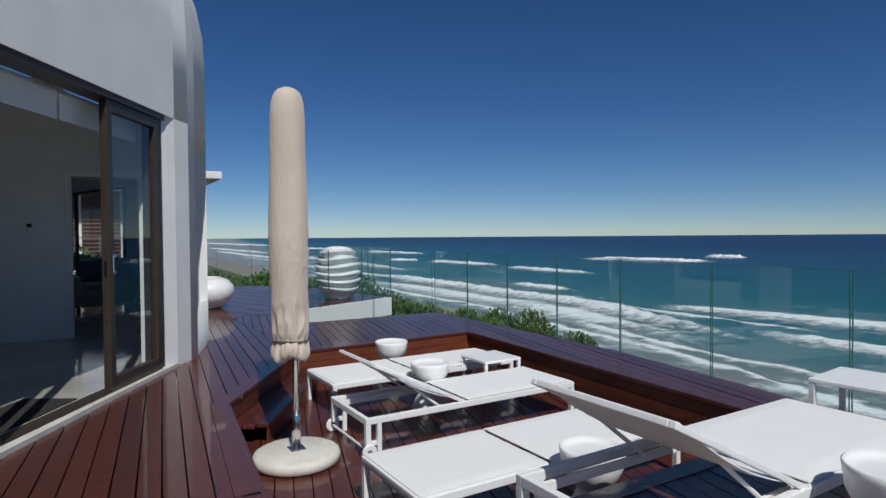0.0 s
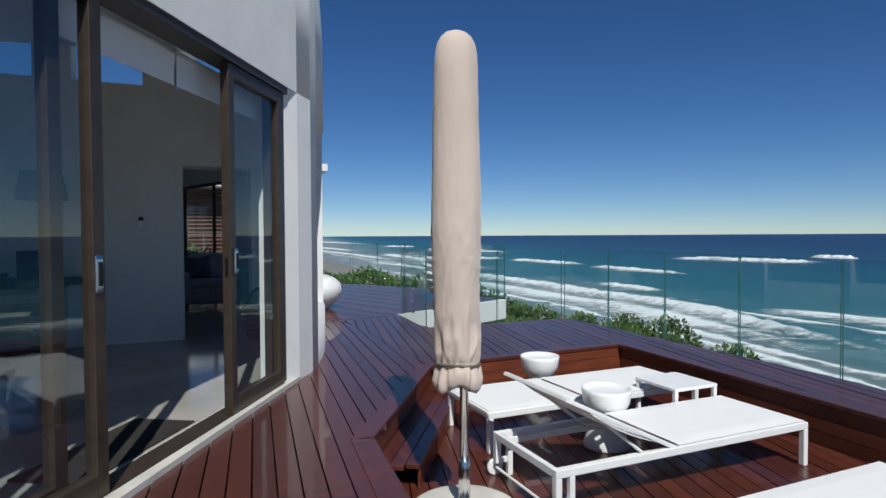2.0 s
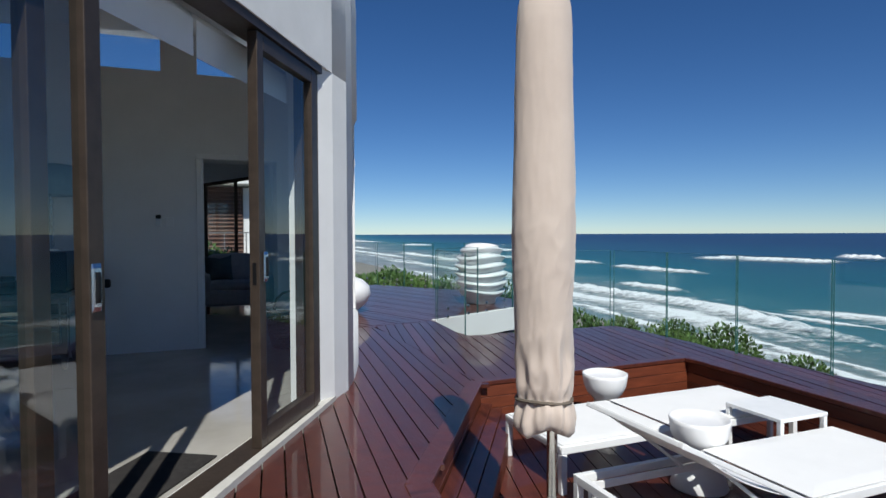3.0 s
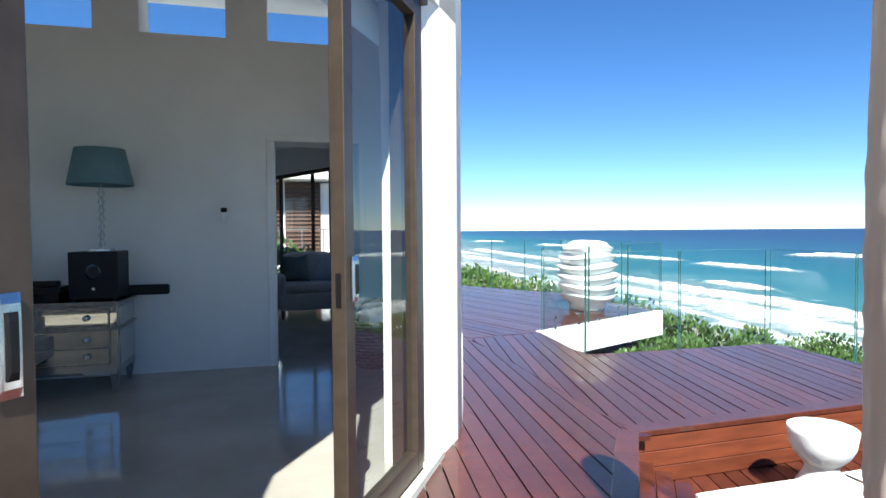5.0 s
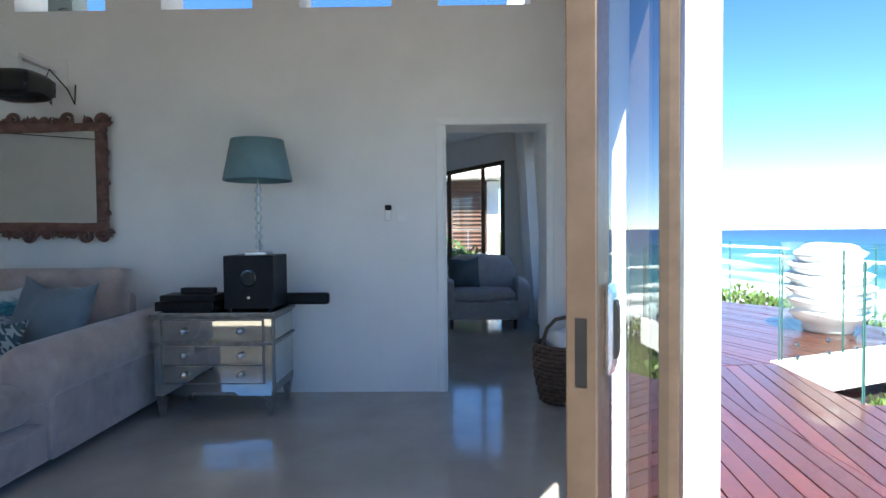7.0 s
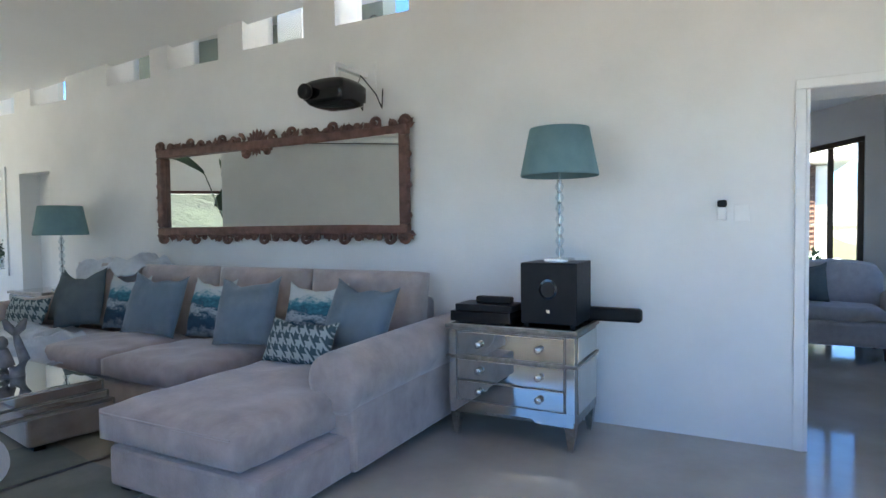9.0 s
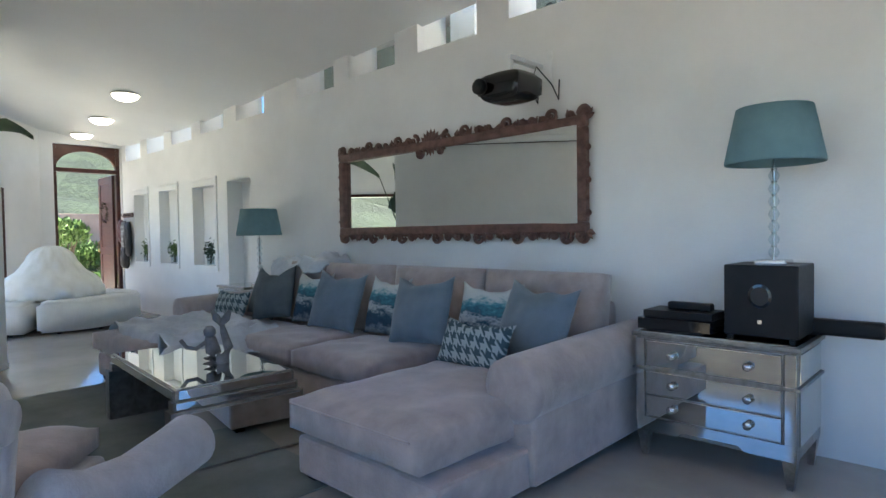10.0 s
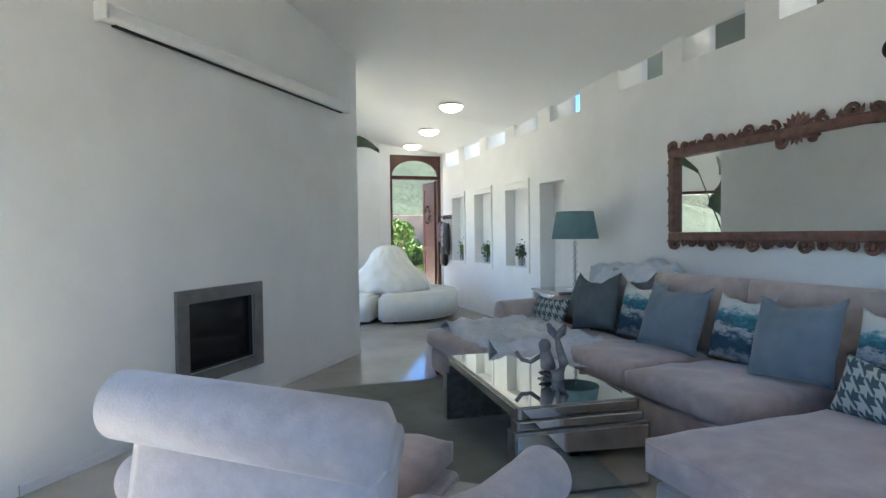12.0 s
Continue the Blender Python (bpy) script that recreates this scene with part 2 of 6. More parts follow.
def wave_print():
    m = bpy.data.materials.new("printed_wave_cushion")
    m.use_nodes = True
    nt = m.node_tree
    b = nt.nodes["Principled BSDF"]
    tc = nt.nodes.new("ShaderNodeTexCoord")
    sp = nt.nodes.new("ShaderNodeSeparateXYZ")
    nt.links.new(tc.outputs["Object"], sp.inputs[0])
    n = noise_node(nt, 9.0, 6, 0.7, (1, 1, 2.5))
    ad = nt.nodes.new("ShaderNodeMath")
    ad.operation = "MULTIPLY_ADD"
    ad.inputs[1].default_value = 0.30
    nt.links.new(n, ad.inputs[0])
    nt.links.new(sp.outputs["Z"], ad.inputs[2])
    mr = nt.nodes.new("ShaderNodeMapRange")
    mr.inputs[1].default_value, mr.inputs[2].default_value = -0.12, 0.46
    nt.links.new(ad.outputs[0], mr.inputs[0])
    col = ramp_node(nt, mr.outputs[0], [(0.0, (0.30, 0.36, 0.4)), (0.2, (0.012, 0.04, 0.075)), (0.33, (0.02, 0.07, 0.11)), (0.42, (0.4, 0.45, 0.47)), (0.48, (0.02, 0.08, 0.12)), (0.58, (0.05, 0.22, 0.27)), (0.68, (0.5, 0.55, 0.55)), (0.9, (0.56, 0.58, 0.56))])
    nt.links.new(col, b.inputs["Base Color"])
    b.inputs["Roughness"].default_value = 0.9
    return m


WAVEPRINT = wave_print()


# ---- mesh helpers ----
def obj(name, bm, material, parent=None, label="", smooth=False):
    me = bpy.data.meshes.new(name)
    bm.to_mesh(me)
    bm.free()
    if smooth:
        for p in me.polygons:
            p.use_smooth = True
    for mm in (material if isinstance(material, (list, tuple)) else [material]):
        me.materials.append(mm)
    ob = new(name, me)
    if parent is not None:
        ob.parent = parent
    return tagged(ob, label)


def part(name, bm, material, parent, label="", smooth=False):
    return obj(name, bm, material, parent, label, smooth)


def thing(name, label, category, m=None, group="", kind=""):
    ob = new(name)
    ob.empty_display_size = 0.1
    if m is not None:
        ob.matrix_world = m
    return tagged(ob, label, category, group, kind)


def box(x0, y0, z0, x1, y1, z1, bev=0.0, seg=2):
    bm = bmesh.new()
    add_box(bm, x0, y0, z0, x1, y1, z1)
    if bev:
        bmesh.ops.bevel(bm, geom=bm.edges[:], offset=bev, segments=seg, affect="EDGES", profile=0.5)
    return bm


def add_box(bm, x0, y0, z0, x1, y1, z1, m=None):
    c = Matrix.LocRotScale(((x0 + x1) / 2, (y0 + y1) / 2, (z0 + z1) / 2), None, (x1 - x0, y1 - y0, z1 - z0))
    bmesh.ops.create_cube(bm, size=1, matrix=(m @ c) if m is not None else c)


def prism(pts, z0, z1):
    bm = bmesh.new()
    lo, hi = [bm.verts.new((x, y, z0)) for x, y in pts], [bm.verts.new((x, y, z1)) for x, y in pts]
    n = len(pts)
    bm.faces.new(list(reversed(lo)))
    bm.faces.new(hi)
    for i in range(n):
        bm.faces.new((lo[i], lo[(i + 1) % n], hi[(i + 1) % n], hi[i]))
    bmesh.ops.recalc_face_normals(bm, faces=bm.faces[:])
    return bm


def lathe(profile, seg=40, wob=None):
    bm = bmesh.new()
    rings = []
    for r, z in profile:
        ring = []
        for i in range(seg):
            a = 2 * math.pi * i / seg
            rr, zz = (r, z) if wob is None else wob(r, z, a)
            ring.append(bm.verts.new((rr * math.cos(a), rr * math.sin(a), zz)))
        rings.append(ring)
    for a, b in zip(rings, rings[1:]):
        for i in range(seg):
            bm.faces.new((a[i], a[(i + 1) % seg], b[(i + 1) % seg], b[i]))
    bm.faces.new(list(reversed(rings[0])))
    bm.faces.new(rings[-1])
    bmesh.ops.recalc_face_normals(bm, faces=bm.faces[:])
    return bm


def tube(points, radius, seg=10, bm=None):
    bm = bm or bmesh.new()
    pts = [Vector(p) for p in points]
    rings = []
    for i, p in enumerate(pts):
        d = (pts[min(i + 1, len(pts) - 1)] - pts[max(i - 1, 0)]).normalized()
        side = d.cross(Vector((0, 0, 1)))
        if side.length < 0.05:
            side = d.cross(Vector((1, 0, 0)))
        side.normalize()
        up = side.cross(d)
        r = radius(i / max(1, len(pts) - 1)) if callable(radius) else radius
        rings.append([bm.verts.new(p + r * (math.cos(a) * side + math.sin(a) * up)) for a in (2 * math.pi * k / seg for k in range(seg))])
    for a, b in zip(rings, rings[1:]):
        for i in range(seg):
            bm.faces.new((a[i], a[(i + 1) % seg], b[(i + 1) % seg], b[i]))
    bm.faces.new(list(reversed(rings[0])))
    bm.faces.new(rings[-1])
    bmesh.ops.recalc_face_normals(bm, faces=bm.faces[:])
    return bm


def cushion(sx, sy, sz, puff=0.5, n=18, crumple=0.0, seed=0, edge=0.25):
    """A soft block: flat outline with a rounded rim and bulging faces."""
    bm = bmesh.new()
    top, bot = {}, {}
    for i in range(n + 1):
        for j in range(n + 1):
            u, v = 2 * i / n - 1, 2 * j / n - 1
            rim = max(0.0, (1 - abs(u) ** 8) * (1 - abs(v) ** 8)) ** 0.5
            swell = (1 - u * u) * (1 - v * v)
            pinch = 1 - 0.05 * (1 - swell) * puff
            h = sz / 2 * ((1 - puff) * (edge + (1 - edge) * rim) + puff * swell ** 0.5)
            w = crumple * noise.noise((u * 2.2 + seed, v * 2.2, seed * 1.7)) * rim
            x, y = u * sx / 2 * pinch, v * sy / 2 * pinch
            top[i, j] = bm.verts.new((x, y, h + w))
            bot[i, j] = top[i, j] if (i in (0, n) or j in (0, n)) and puff > 0.9 else bm.verts.new((x, y, -h + w))
    for i in range(n):
        for j in range(n):
            for d, flip in ((top, False), (bot, True)):
                f = [d[i, j], d[i + 1, j], d[i + 1, j + 1], d[i, j + 1]]
                bm.faces.new(f[::-1] if flip else f)
    if puff <= 0.9:
        loop = [(i, 0) for i in range(n)] + [(n, j) for j in range(n)] + [(i, n) for i in range(n, 0, -1)] + [(0, j) for j in range(n, 0, -1)]
        for a, b in zip(loop, loop[1:] + loop[:1]):
            bm.faces.new((bot[a], bot[b], top[b], top[a]))
    bmesh.ops.recalc_face_normals(bm, faces=bm.faces[:])
    return bm


def moved(bm, m):
    bmesh.ops.transform(bm, matrix=m, verts=bm.verts[:])
    return bm


def wall_with_holes(x0, x1, z0, z1, y0, y1, holes):
    """A wall along x from y0 to y1, with rectangular openings (xa, xb, za, zb) through it."""
    xs = sorted({x0, x1, *[h[0] for h in holes], *[h[1] for h in holes]})
    zs = sorted({z0, z1, *[h[2] for h in holes], *[h[3] for h in holes]})
    bm = bmesh.new()
    solid = lambda i, k: 0 <= i < len(xs) - 1 and 0 <= k < len(zs) - 1 and not any(h[0] <= (xs[i] + xs[i + 1]) / 2 <= h[1] and h[2] <= (zs[k] + zs[k + 1]) / 2 <= h[3] for h in holes)
    quad = lambda *c: bm.faces.new([bm.verts.new(p) for p in c])
    for i in range(len(xs) - 1):
        for k in range(len(zs) - 1):
            if not solid(i, k):
                continue
            a, b, c, d = xs[i], xs[i + 1], zs[k], zs[k + 1]
            quad((a, y0, c), (b, y0, c), (b, y0, d), (a, y0, d))
            quad((b, y1, c), (a, y1, c), (a, y1, d), (b, y1, d))
            if not solid(i - 1, k):
                quad((a, y1, c), (a, y0, c), (a, y0, d), (a, y1, d))
            if not solid(i + 1, k):
                quad((b, y0, c), (b, y1, c), (b, y1, d), (b, y0, d))
            if not solid(i, k - 1):
                quad((a, y1, c), (b, y1, c), (b, y0, c), (a, y0, c))
            if not solid(i, k + 1):
                quad((a, y0, d), (b, y0, d), (b, y1, d), (a, y1, d))
    bmesh.ops.remove_doubles(bm, verts=bm.verts[:], dist=1e-5)
    bmesh.ops.recalc_face_normals(bm, faces=bm.faces[:])
    return bm


def ceil_z(x, y):
    return 3.40 + 0.055 * max(-9.0, x) + 0.13 * (10.38 - y)


def structure(name, bm, material, label, category, smooth=False):
    return tagged(obj(name, bm, material, smooth=smooth), label, category, "", "structure")


# ---- the house shell ----
UX, UY = 0.515, 0.857          # along the sliding door
NX, NY = 0.857, -0.515         # outwards from it


def along(s, out, z=0.0):
    """A place on the door line: s metres from the leaf's edge, out metres outwards."""
    return (0.242 + UX * s + NX * out, 7.005 + UY * s + NY * out, z)


DOORM = Matrix.Translation((0.242, 7.005, 0)) @ Matrix.Rotation(math.atan2(UY, UX), 4, "Z")

# curved outer wall: centre line points, outer face, from the door's jamb onwards
OUT_CURVE = [(0.875, 7.865), (1.03, 8.095), (1.135, 8.365), (1.23, 8.66), (1.325, 8.98), (1.40, 9.30), (1.45, 9.62), (1.47, 10.0), (1.48, 10.5), (1.47, 11.1), (1.455, 11.8), (1.445, 12.85), (1.44, 13.65), (1.44, 14.3), (1.44, 15.0)]


def curve_wall(pts, thick, z0, z1, lean=0.0):
    bm = bmesh.new()
    P = [Vector((x, y)) for x, y in pts]
    zs = [z0, 0.5 * (z0 + z1), z1] if lean == 0 else [z0, 3.3, 3.7, 3.95, 4.2, 4.4, 4.55]
    inset = [0, 0, 0] if lean == 0 else [0, 0, 0.02, 0.07, 0.18, 0.34, 0.55]
    rows = []
    for i, p in enumerate(P):
        g = OUT_CURVE.index(pts[i])
        before = OUT_CURVE[g - 1] if g else (0.875 - UX * 0.4, 7.865 - UY * 0.4)
        after = OUT_CURVE[min(g + 1, len(OUT_CURVE) - 1)]
        d = Vector((after[0] - before[0], after[1] - before[1])).normalized()
        n = Vector((d.y, -d.x))
        col = [bm.verts.new((*(p - n * k), z)) for z, k in zip(zs, inset)]
        col += [bm.verts.new((*(p - n * max(thick, inset[-1] + 0.05)), zs[-1])), bm.verts.new((*(p - n * thick), z0))]
        rows.append(col)
    for a, b in zip(rows, rows[1:]):
        m = len(a)
        for k in range(m):
            bm.faces.new((a[k], b[k], b[(k + 1) % m], a[(k + 1) % m]))
    for row in (rows[0], rows[-1][::-1]):
        bm.faces.new([bm.verts.new(v.co) for v in row])
    bmesh.ops.recalc_face_normals(bm, faces=bm.faces[:])
    return bm


# the stretch of curve with the narrow window is built in three pieces round the opening
structure("wall_curved_top", curve_wall(OUT_CURVE[:2], 0.30, 2.42, 4.5, 1), RENDERED, "white rendered wall above the splayed reveal", "wall", True)
structure("wall_curved", curve_wall(OUT_CURVE[1:3], 0.30, -0.6, 4.5, 1), RENDERED, "white rendered curved exterior wall beside the sliding door", "wall", True)
structure("wall_curved_sill", curve_wall(OUT_CURVE[2:7], 0.30, -0.6, 0.45), RENDERED, "white rendered wall under the narrow window", "wall", True)
structure("wall_curved_head", curve_wall(OUT_CURVE[2:7], 0.30, 2.37, 4.5, 1), RENDERED, "white rendered wall above the narrow window", "wall", True)
structure("wall_curved_middle", curve_wall(OUT_CURVE[6:12], 0.30, -0.6, 4.5, 1), RENDERED, "white rendered curved exterior wall beside the deck", "wall", True)
structure("wall_curved_sill_far", curve_wall(OUT_CURVE[11:13], 0.30, -0.6, 0.36), RENDERED, "white rendered wall under the second narrow window", "wall")
structure("wall_curved_head_far", curve_wall(OUT_CURVE[11:13], 0.30, 2.32, 4.5, 1), RENDERED, "white rendered wall above the second narrow window", "wall", True)
structure("wall_curved_far", curve_wall(OUT_CURVE[12:], 0.30, -0.6, 4.5, 1), RENDERED, "white rendered exterior wall by the far deck", "wall", True)
structure("canopy", box(1.45, 13.7, 2.40, 2.42, 17.0, 2.54, 0.01), RENDERED, "thin white canopy slab over the far deck", "canopy")


def narrow_window(name, a, b, z0, z1, label):
    """A glazed frame set in the wall's depth, from a to b in plan."""
    a, b = Vector(a), Vector(b)
    d = (b - a).normalized()
    L = (b - a).length
    m = Matrix(((d.x, -d.y, 0, a.x), (d.y, d.x, 0, a.y), (0, 0, 1, 0), (0, 0, 0, 1)))
    w = structure(name, moved(box(0.0, -0.03, z1 - 0.05, L, 0.03, z1), m), BRONZE, label, "window")
    part("rail", moved(box(0.0, -0.03, z0, L, 0.03, z0 + 0.05), m), BRONZE, w)
    for x in (0.0, L - 0.05):
        part("stile", moved(box(x, -0.03, z0 + 0.051, x + 0.05, 0.03, z1 - 0.051), m), BRONZE, w)
    bm = bmesh.new()
    bm.faces.new([bm.verts.new(m @ Vector(p)) for p in ((0.05, 0, z0 + 0.05), (L - 0.05, 0, z0 + 0.05), (L - 0.05, 0, z1 - 0.05), (0.05, 0, z1 - 0.05))])
    part("pane", bm, CLEARGLASS, w).visible_shadow = False
    return w


narrow_window("window_2", (0.93, 8.42), (1.23, 9.62), 0.452, 2.368, "narrow bronze framed window in the curved wall")
narrow_window("window_3", (1.24, 12.86), (1.235, 13.64), 0.362, 2.318, "narrow bronze framed window of the second sitting room")

# wall over the sliding door and on past it, straight along the door line
bm = bmesh.new()
prof = [(-0.12, 2.42), (0.10, 2.42), (0.10, 3.4), (0.08, 3.7), (0.03, 3.95), (-0.08, 4.2), (-0.24, 4.4), (-0.43, 4.55), (-0.48, 4.55), (-0.12, 3.3)]
ends = []
for s in (-4.0, 1.062):
    ends.append([bm.verts.new(along(s, o, z)) for o, z in prof])
for k in range(len(prof)):
    bm.faces.new((ends[0][k], ends[1][k], ends[1][(k + 1) % len(prof)], ends[0][(k + 1) % len(prof)]))
bm.faces.new(ends[0])
bm.faces.new(ends[1][::-1])
bmesh.ops.recalc_face_normals(bm, faces=bm.faces[:])
structure("wall_over_door", bm, RENDERED, "white rendered wall above the sliding doors", "wall")
# jamb reveal
bm = bmesh.new()
p = [(0.875, 7.865), along(0.89, 0.05)[:2], along(0.89, -0.17)[:2], (0.76, 8.22), (1.03, 8.095)]
structure("wall_jamb", prism(p, -0.6, 2.419), RENDERED, "white rendered splayed reveal beside the sliding door", "wall")
# sill
p = [along(-4.0, 0.22), along(-1.9, 0.18), along(-1.25, 0.155), along(-0.4, 0.135), along(0.4, 0.125), along(1.05, 0.115), along(0.895, 0.045), along(0.895, -0.08), along(-4.0, -0.08)]
structure("door_sill", prism([(q[0], q[1]) for q in p], -0.03, 0.035), STONE, "pale stone threshold under the sliding doors", "sill")

# back wall with clerestory openings, doorway and niches
EDGES = [0.62, -0.43, -1.49, -2.62, -3.65, -4.66, -5.62, -7.05, -8.10, -9.10, -10.10, -11.10]
BW, BT = 10.38, 0.38


def sill_z(x):
    return 2.945 + 0.04 * min(0.0, x + 2.6)


holes = [(-0.045, 0.735, -0.05, 2.045), (-8.05, -7.42, -0.05, 2.0)]
holes += [(-9.12, -8.43, 0.85, 1.98), (-10.36, -9.70, 0.85, 2.0), (-11.45, -10.88, 0.85, 2.0)]
for e in EDGES:
    holes.append((e - 0.70, e, round(sill_z(e), 3), 3.5))
bm = wall_with_holes(-12.0, 1.45, -0.05, 4.2, BW, BW + BT, holes)
wall_back = structure("wall_back", bm, PLASTER, "white plastered wall with a row of high windows", "wall")
for e in EDGES:
    w = tagged(obj("clerestory_window", box(e - 0.70, BW + 0.30, sill_z(e) + 0.002, e, BW + 0.33, sill_z(e) + 0.022), WHITEMETAL), "high clerestory window with clear glass", "window", "clerestory windows", "structure")
    bm = bmesh.new()
    bm.faces.new([bm.verts.new(p) for p in ((e - 0.70, BW + 0.315, sill_z(e) + 0.02), (e, BW + 0.315, sill_z(e) + 0.02), (e, BW + 0.315, 3.6), (e - 0.70, BW + 0.315, 3.6))])
    part("pane", bm, CLEARGLASS, w).visible_shadow = False

# floors
structure("floor", prism([(-16, 0), (-2.6, 0.0)] + [along(-4.0, -0.06)[:2], along(0.88, -0.06)[:2], (1.0, 8.4), (1.25, 9.3), (1.3, 10), (1.3, 14.6), (-16, 14.6)], -0.2, 0.0), SCREED, "polished grey screed floor", "floor")
# ceiling, in two planes
for nm, poly in (("ceiling", [along(-3.95, 0.0)[:2], along(0.9, 0.0)[:2], (0.95, 8.4), (1.2, 9.3), (1.25, 10.45), (-9.0, 10.45), (-9.0, 3.45), (-1.9, 3.45)]), ("ceiling_hall", [(-9.0, 3.45), (-9.0, 10.45), (-12.3, 10.45), (-12.3, 3.45)])):
    bm = prism(poly, 0.0, 0.22)
    for v in bm.verts:
        v.co.z += ceil_z(v.co.x, v.co.y)
    structure(nm, bm, CEILPAINT, "white painted sloping ceiling", "ceiling")

# fireplace wall, running slantwise
FA, FB = Vector((-4.45, 5.32)), Vector((-7.61, 7.84))
FD = (FB - FA).normalized()
FN = Vector((FD.y, -FD.x)) * -1
if FN.dot(Vector((1, 1))) < 0:
    FN = -FN
FWM = Matrix(((FD.x, -FN.x, 0, FA.x), (FD.y, -FN.y, 0, FA.y), (0, 0, 1, 0), (0, 0, 0, 1)))
FL = (FB - FA).length
fw = wall_with_holes(0.0, FL, -0.05, 3.9, 0.0, 0.35, [(1.405, 2.14, 0.355, 0.868)])
structure("wall_fireplace", moved(fw, FWM), PLASTER, "white plastered chimney wall with a set-in fireplace", "wall")
bm = tube([(0, 0.17, -0.05), (0, 0.17, 3.85)], 0.172, 20)
structure("wall_end_round", moved(bm, FWM), PLASTER, "rounded white end of the chimney wall", "wall", True)

# hall walls and front
bm = wall_with_holes(9.1, 10.38, -0.05, 3.6, 0.0, 0.3, [(9.32, 10.36, -0.05, 2.87)])
structure("wall_front", moved(bm, Matrix(((0, -1, 0, -12.0), (1, 0, 0, 0), (0, 0, 1, 0), (0, 0, 0, 1)))), PLASTER, "white wall round the front door", "wall")
HA, HB = Vector((-12.0, 9.12)), Vector((-9.2, 6.0))
HD = (HB - HA).normalized()
HM = Matrix(((HD.x, HD.y, 0, HA.x), (HD.y, -HD.x, 0, HA.y), (0, 0, 1, 0), (0, 0, 0, 1)))
HL = (HB - HA).length
bm = wall_with_holes(0.0, HL, -0.05, 3.6, 0.0, 0.3, [(0.85, 4.0, 0.02, 2.0)])
structure("wall_hall", moved(bm, HM), PLASTER, "white plastered hall wall with a window", "wall")
structure("wall_west", box(-9.5, 3.6, -0.05, -9.2, 6.0, 3.9), PLASTER, "white plastered side wall", "wall")
# out of view; its openings are added to brighten the room with daylight
structure("wall_south", wall_with_holes(-9.2, -1.75, -0.05, 4.2, 3.4, 3.7, [(-8.6, -7.0, 1.3, 2.95), (-6.6, -4.7, 1.3, 2.95), (-4.4, -2.6, 1.3, 2.95)]), PLASTER, "unseen white wall with three added openings that let in daylight", "wall")

# room beyond the doorway
bm = bmesh.new()
rake = lambda x: 2.13 + 0.19 * x
pts = [(-4.0, -0.05), (-2.6, -0.05), (-2.6, rake(-2.6)), (0.80, rake(0.80)), (0.80, -0.05), (1.16, -0.05), (1.16, 3.4), (-4.0, 3.4)]
lo, hi = [bm.verts.new((x, 14.6, z)) for x, z in pts], [bm.verts.new((x, 14.9, z)) for x, z in pts]
bm.faces.new(lo)
bm.faces.new(hi[::-1])
for k in range(len(pts)):
    bm.faces.new((lo[k], hi[k], hi[(k + 1) % len(pts)], lo[(k + 1) % len(pts)]))
bmesh.ops.recalc_face_normals(bm, faces=bm.faces[:])
bm.normal_update()
bmesh.ops.triangulate(bm, faces=bm.faces[:])
structure("wall_far_room", bm, PLASTER, "white wall of the second sitting room with raked glazing", "wall")
structure("wall_far_side", box(-4.3, 10.77, -0.05, -4.0, 14.9, 3.4), PLASTER, "white side wall of the second sitting room", "wall")
bm = box(-4.3, 10.74, 2.52, 1.2, 14.9, 2.68)
for v in bm.verts:
    v.co.z += 0.22 * v.co.x
structure("ceiling_far_room", bm, CEILPAINT, "white ceiling of the second sitting room", "ceiling")

structure("roof_overhang", box(-12.3, 10.77, 3.66, 1.5, 11.70, 3.9), RENDERED, "white roof overhang outside the high windows", "roof")
structure("wall_wing", box(-8.6, 11.75, -0.3, -3.75, 12.0, 3.93), mat("grey_green_render", (0.15, 0.18, 0.165), (0.21, 0.245, 0.225), 0.9, scale=2.0), "rendered wing wall outside the high windows", "wall")


# ---- deck, pit and balustrades ----
PIT = [(0.72, 3.62), (0.81, 4.5), (0.99, 6.21), (2.09, 7.925), (4.41, 8.01), (4.16, 4.05), (4.13, 3.62)]
DECK_OUT = [(-9.0, -3.0), (4.05, -3.0), (4.45, 2.2), (5.03, 5.9), (5.06, 9.93), (2.86, 9.98), (2.97, 11.27), (5.40, 12.38), (5.1, 15.1), (3.75, 17.25), (1.3, 17.3), (1.40, 12.5), (1.44, 11.2), (1.45, 9.9), (1.38, 9.3), (1.10, 8.4), (0.87, 7.95), (0.86, 7.88), along(-4.0, 0.14)[:2], (-9.0, 3.4)]
PITZ = -0.33


def inside(p, poly):
    x, y = p
    c = False
    for (x1, y1), (x2, y2) in zip(poly, poly[1:] + poly[:1]):
        if (y1 > y) != (y2 > y) and x < (x2 - x1) * (y - y1) / (y2 - y1) + x1:
            c = not c
    return c


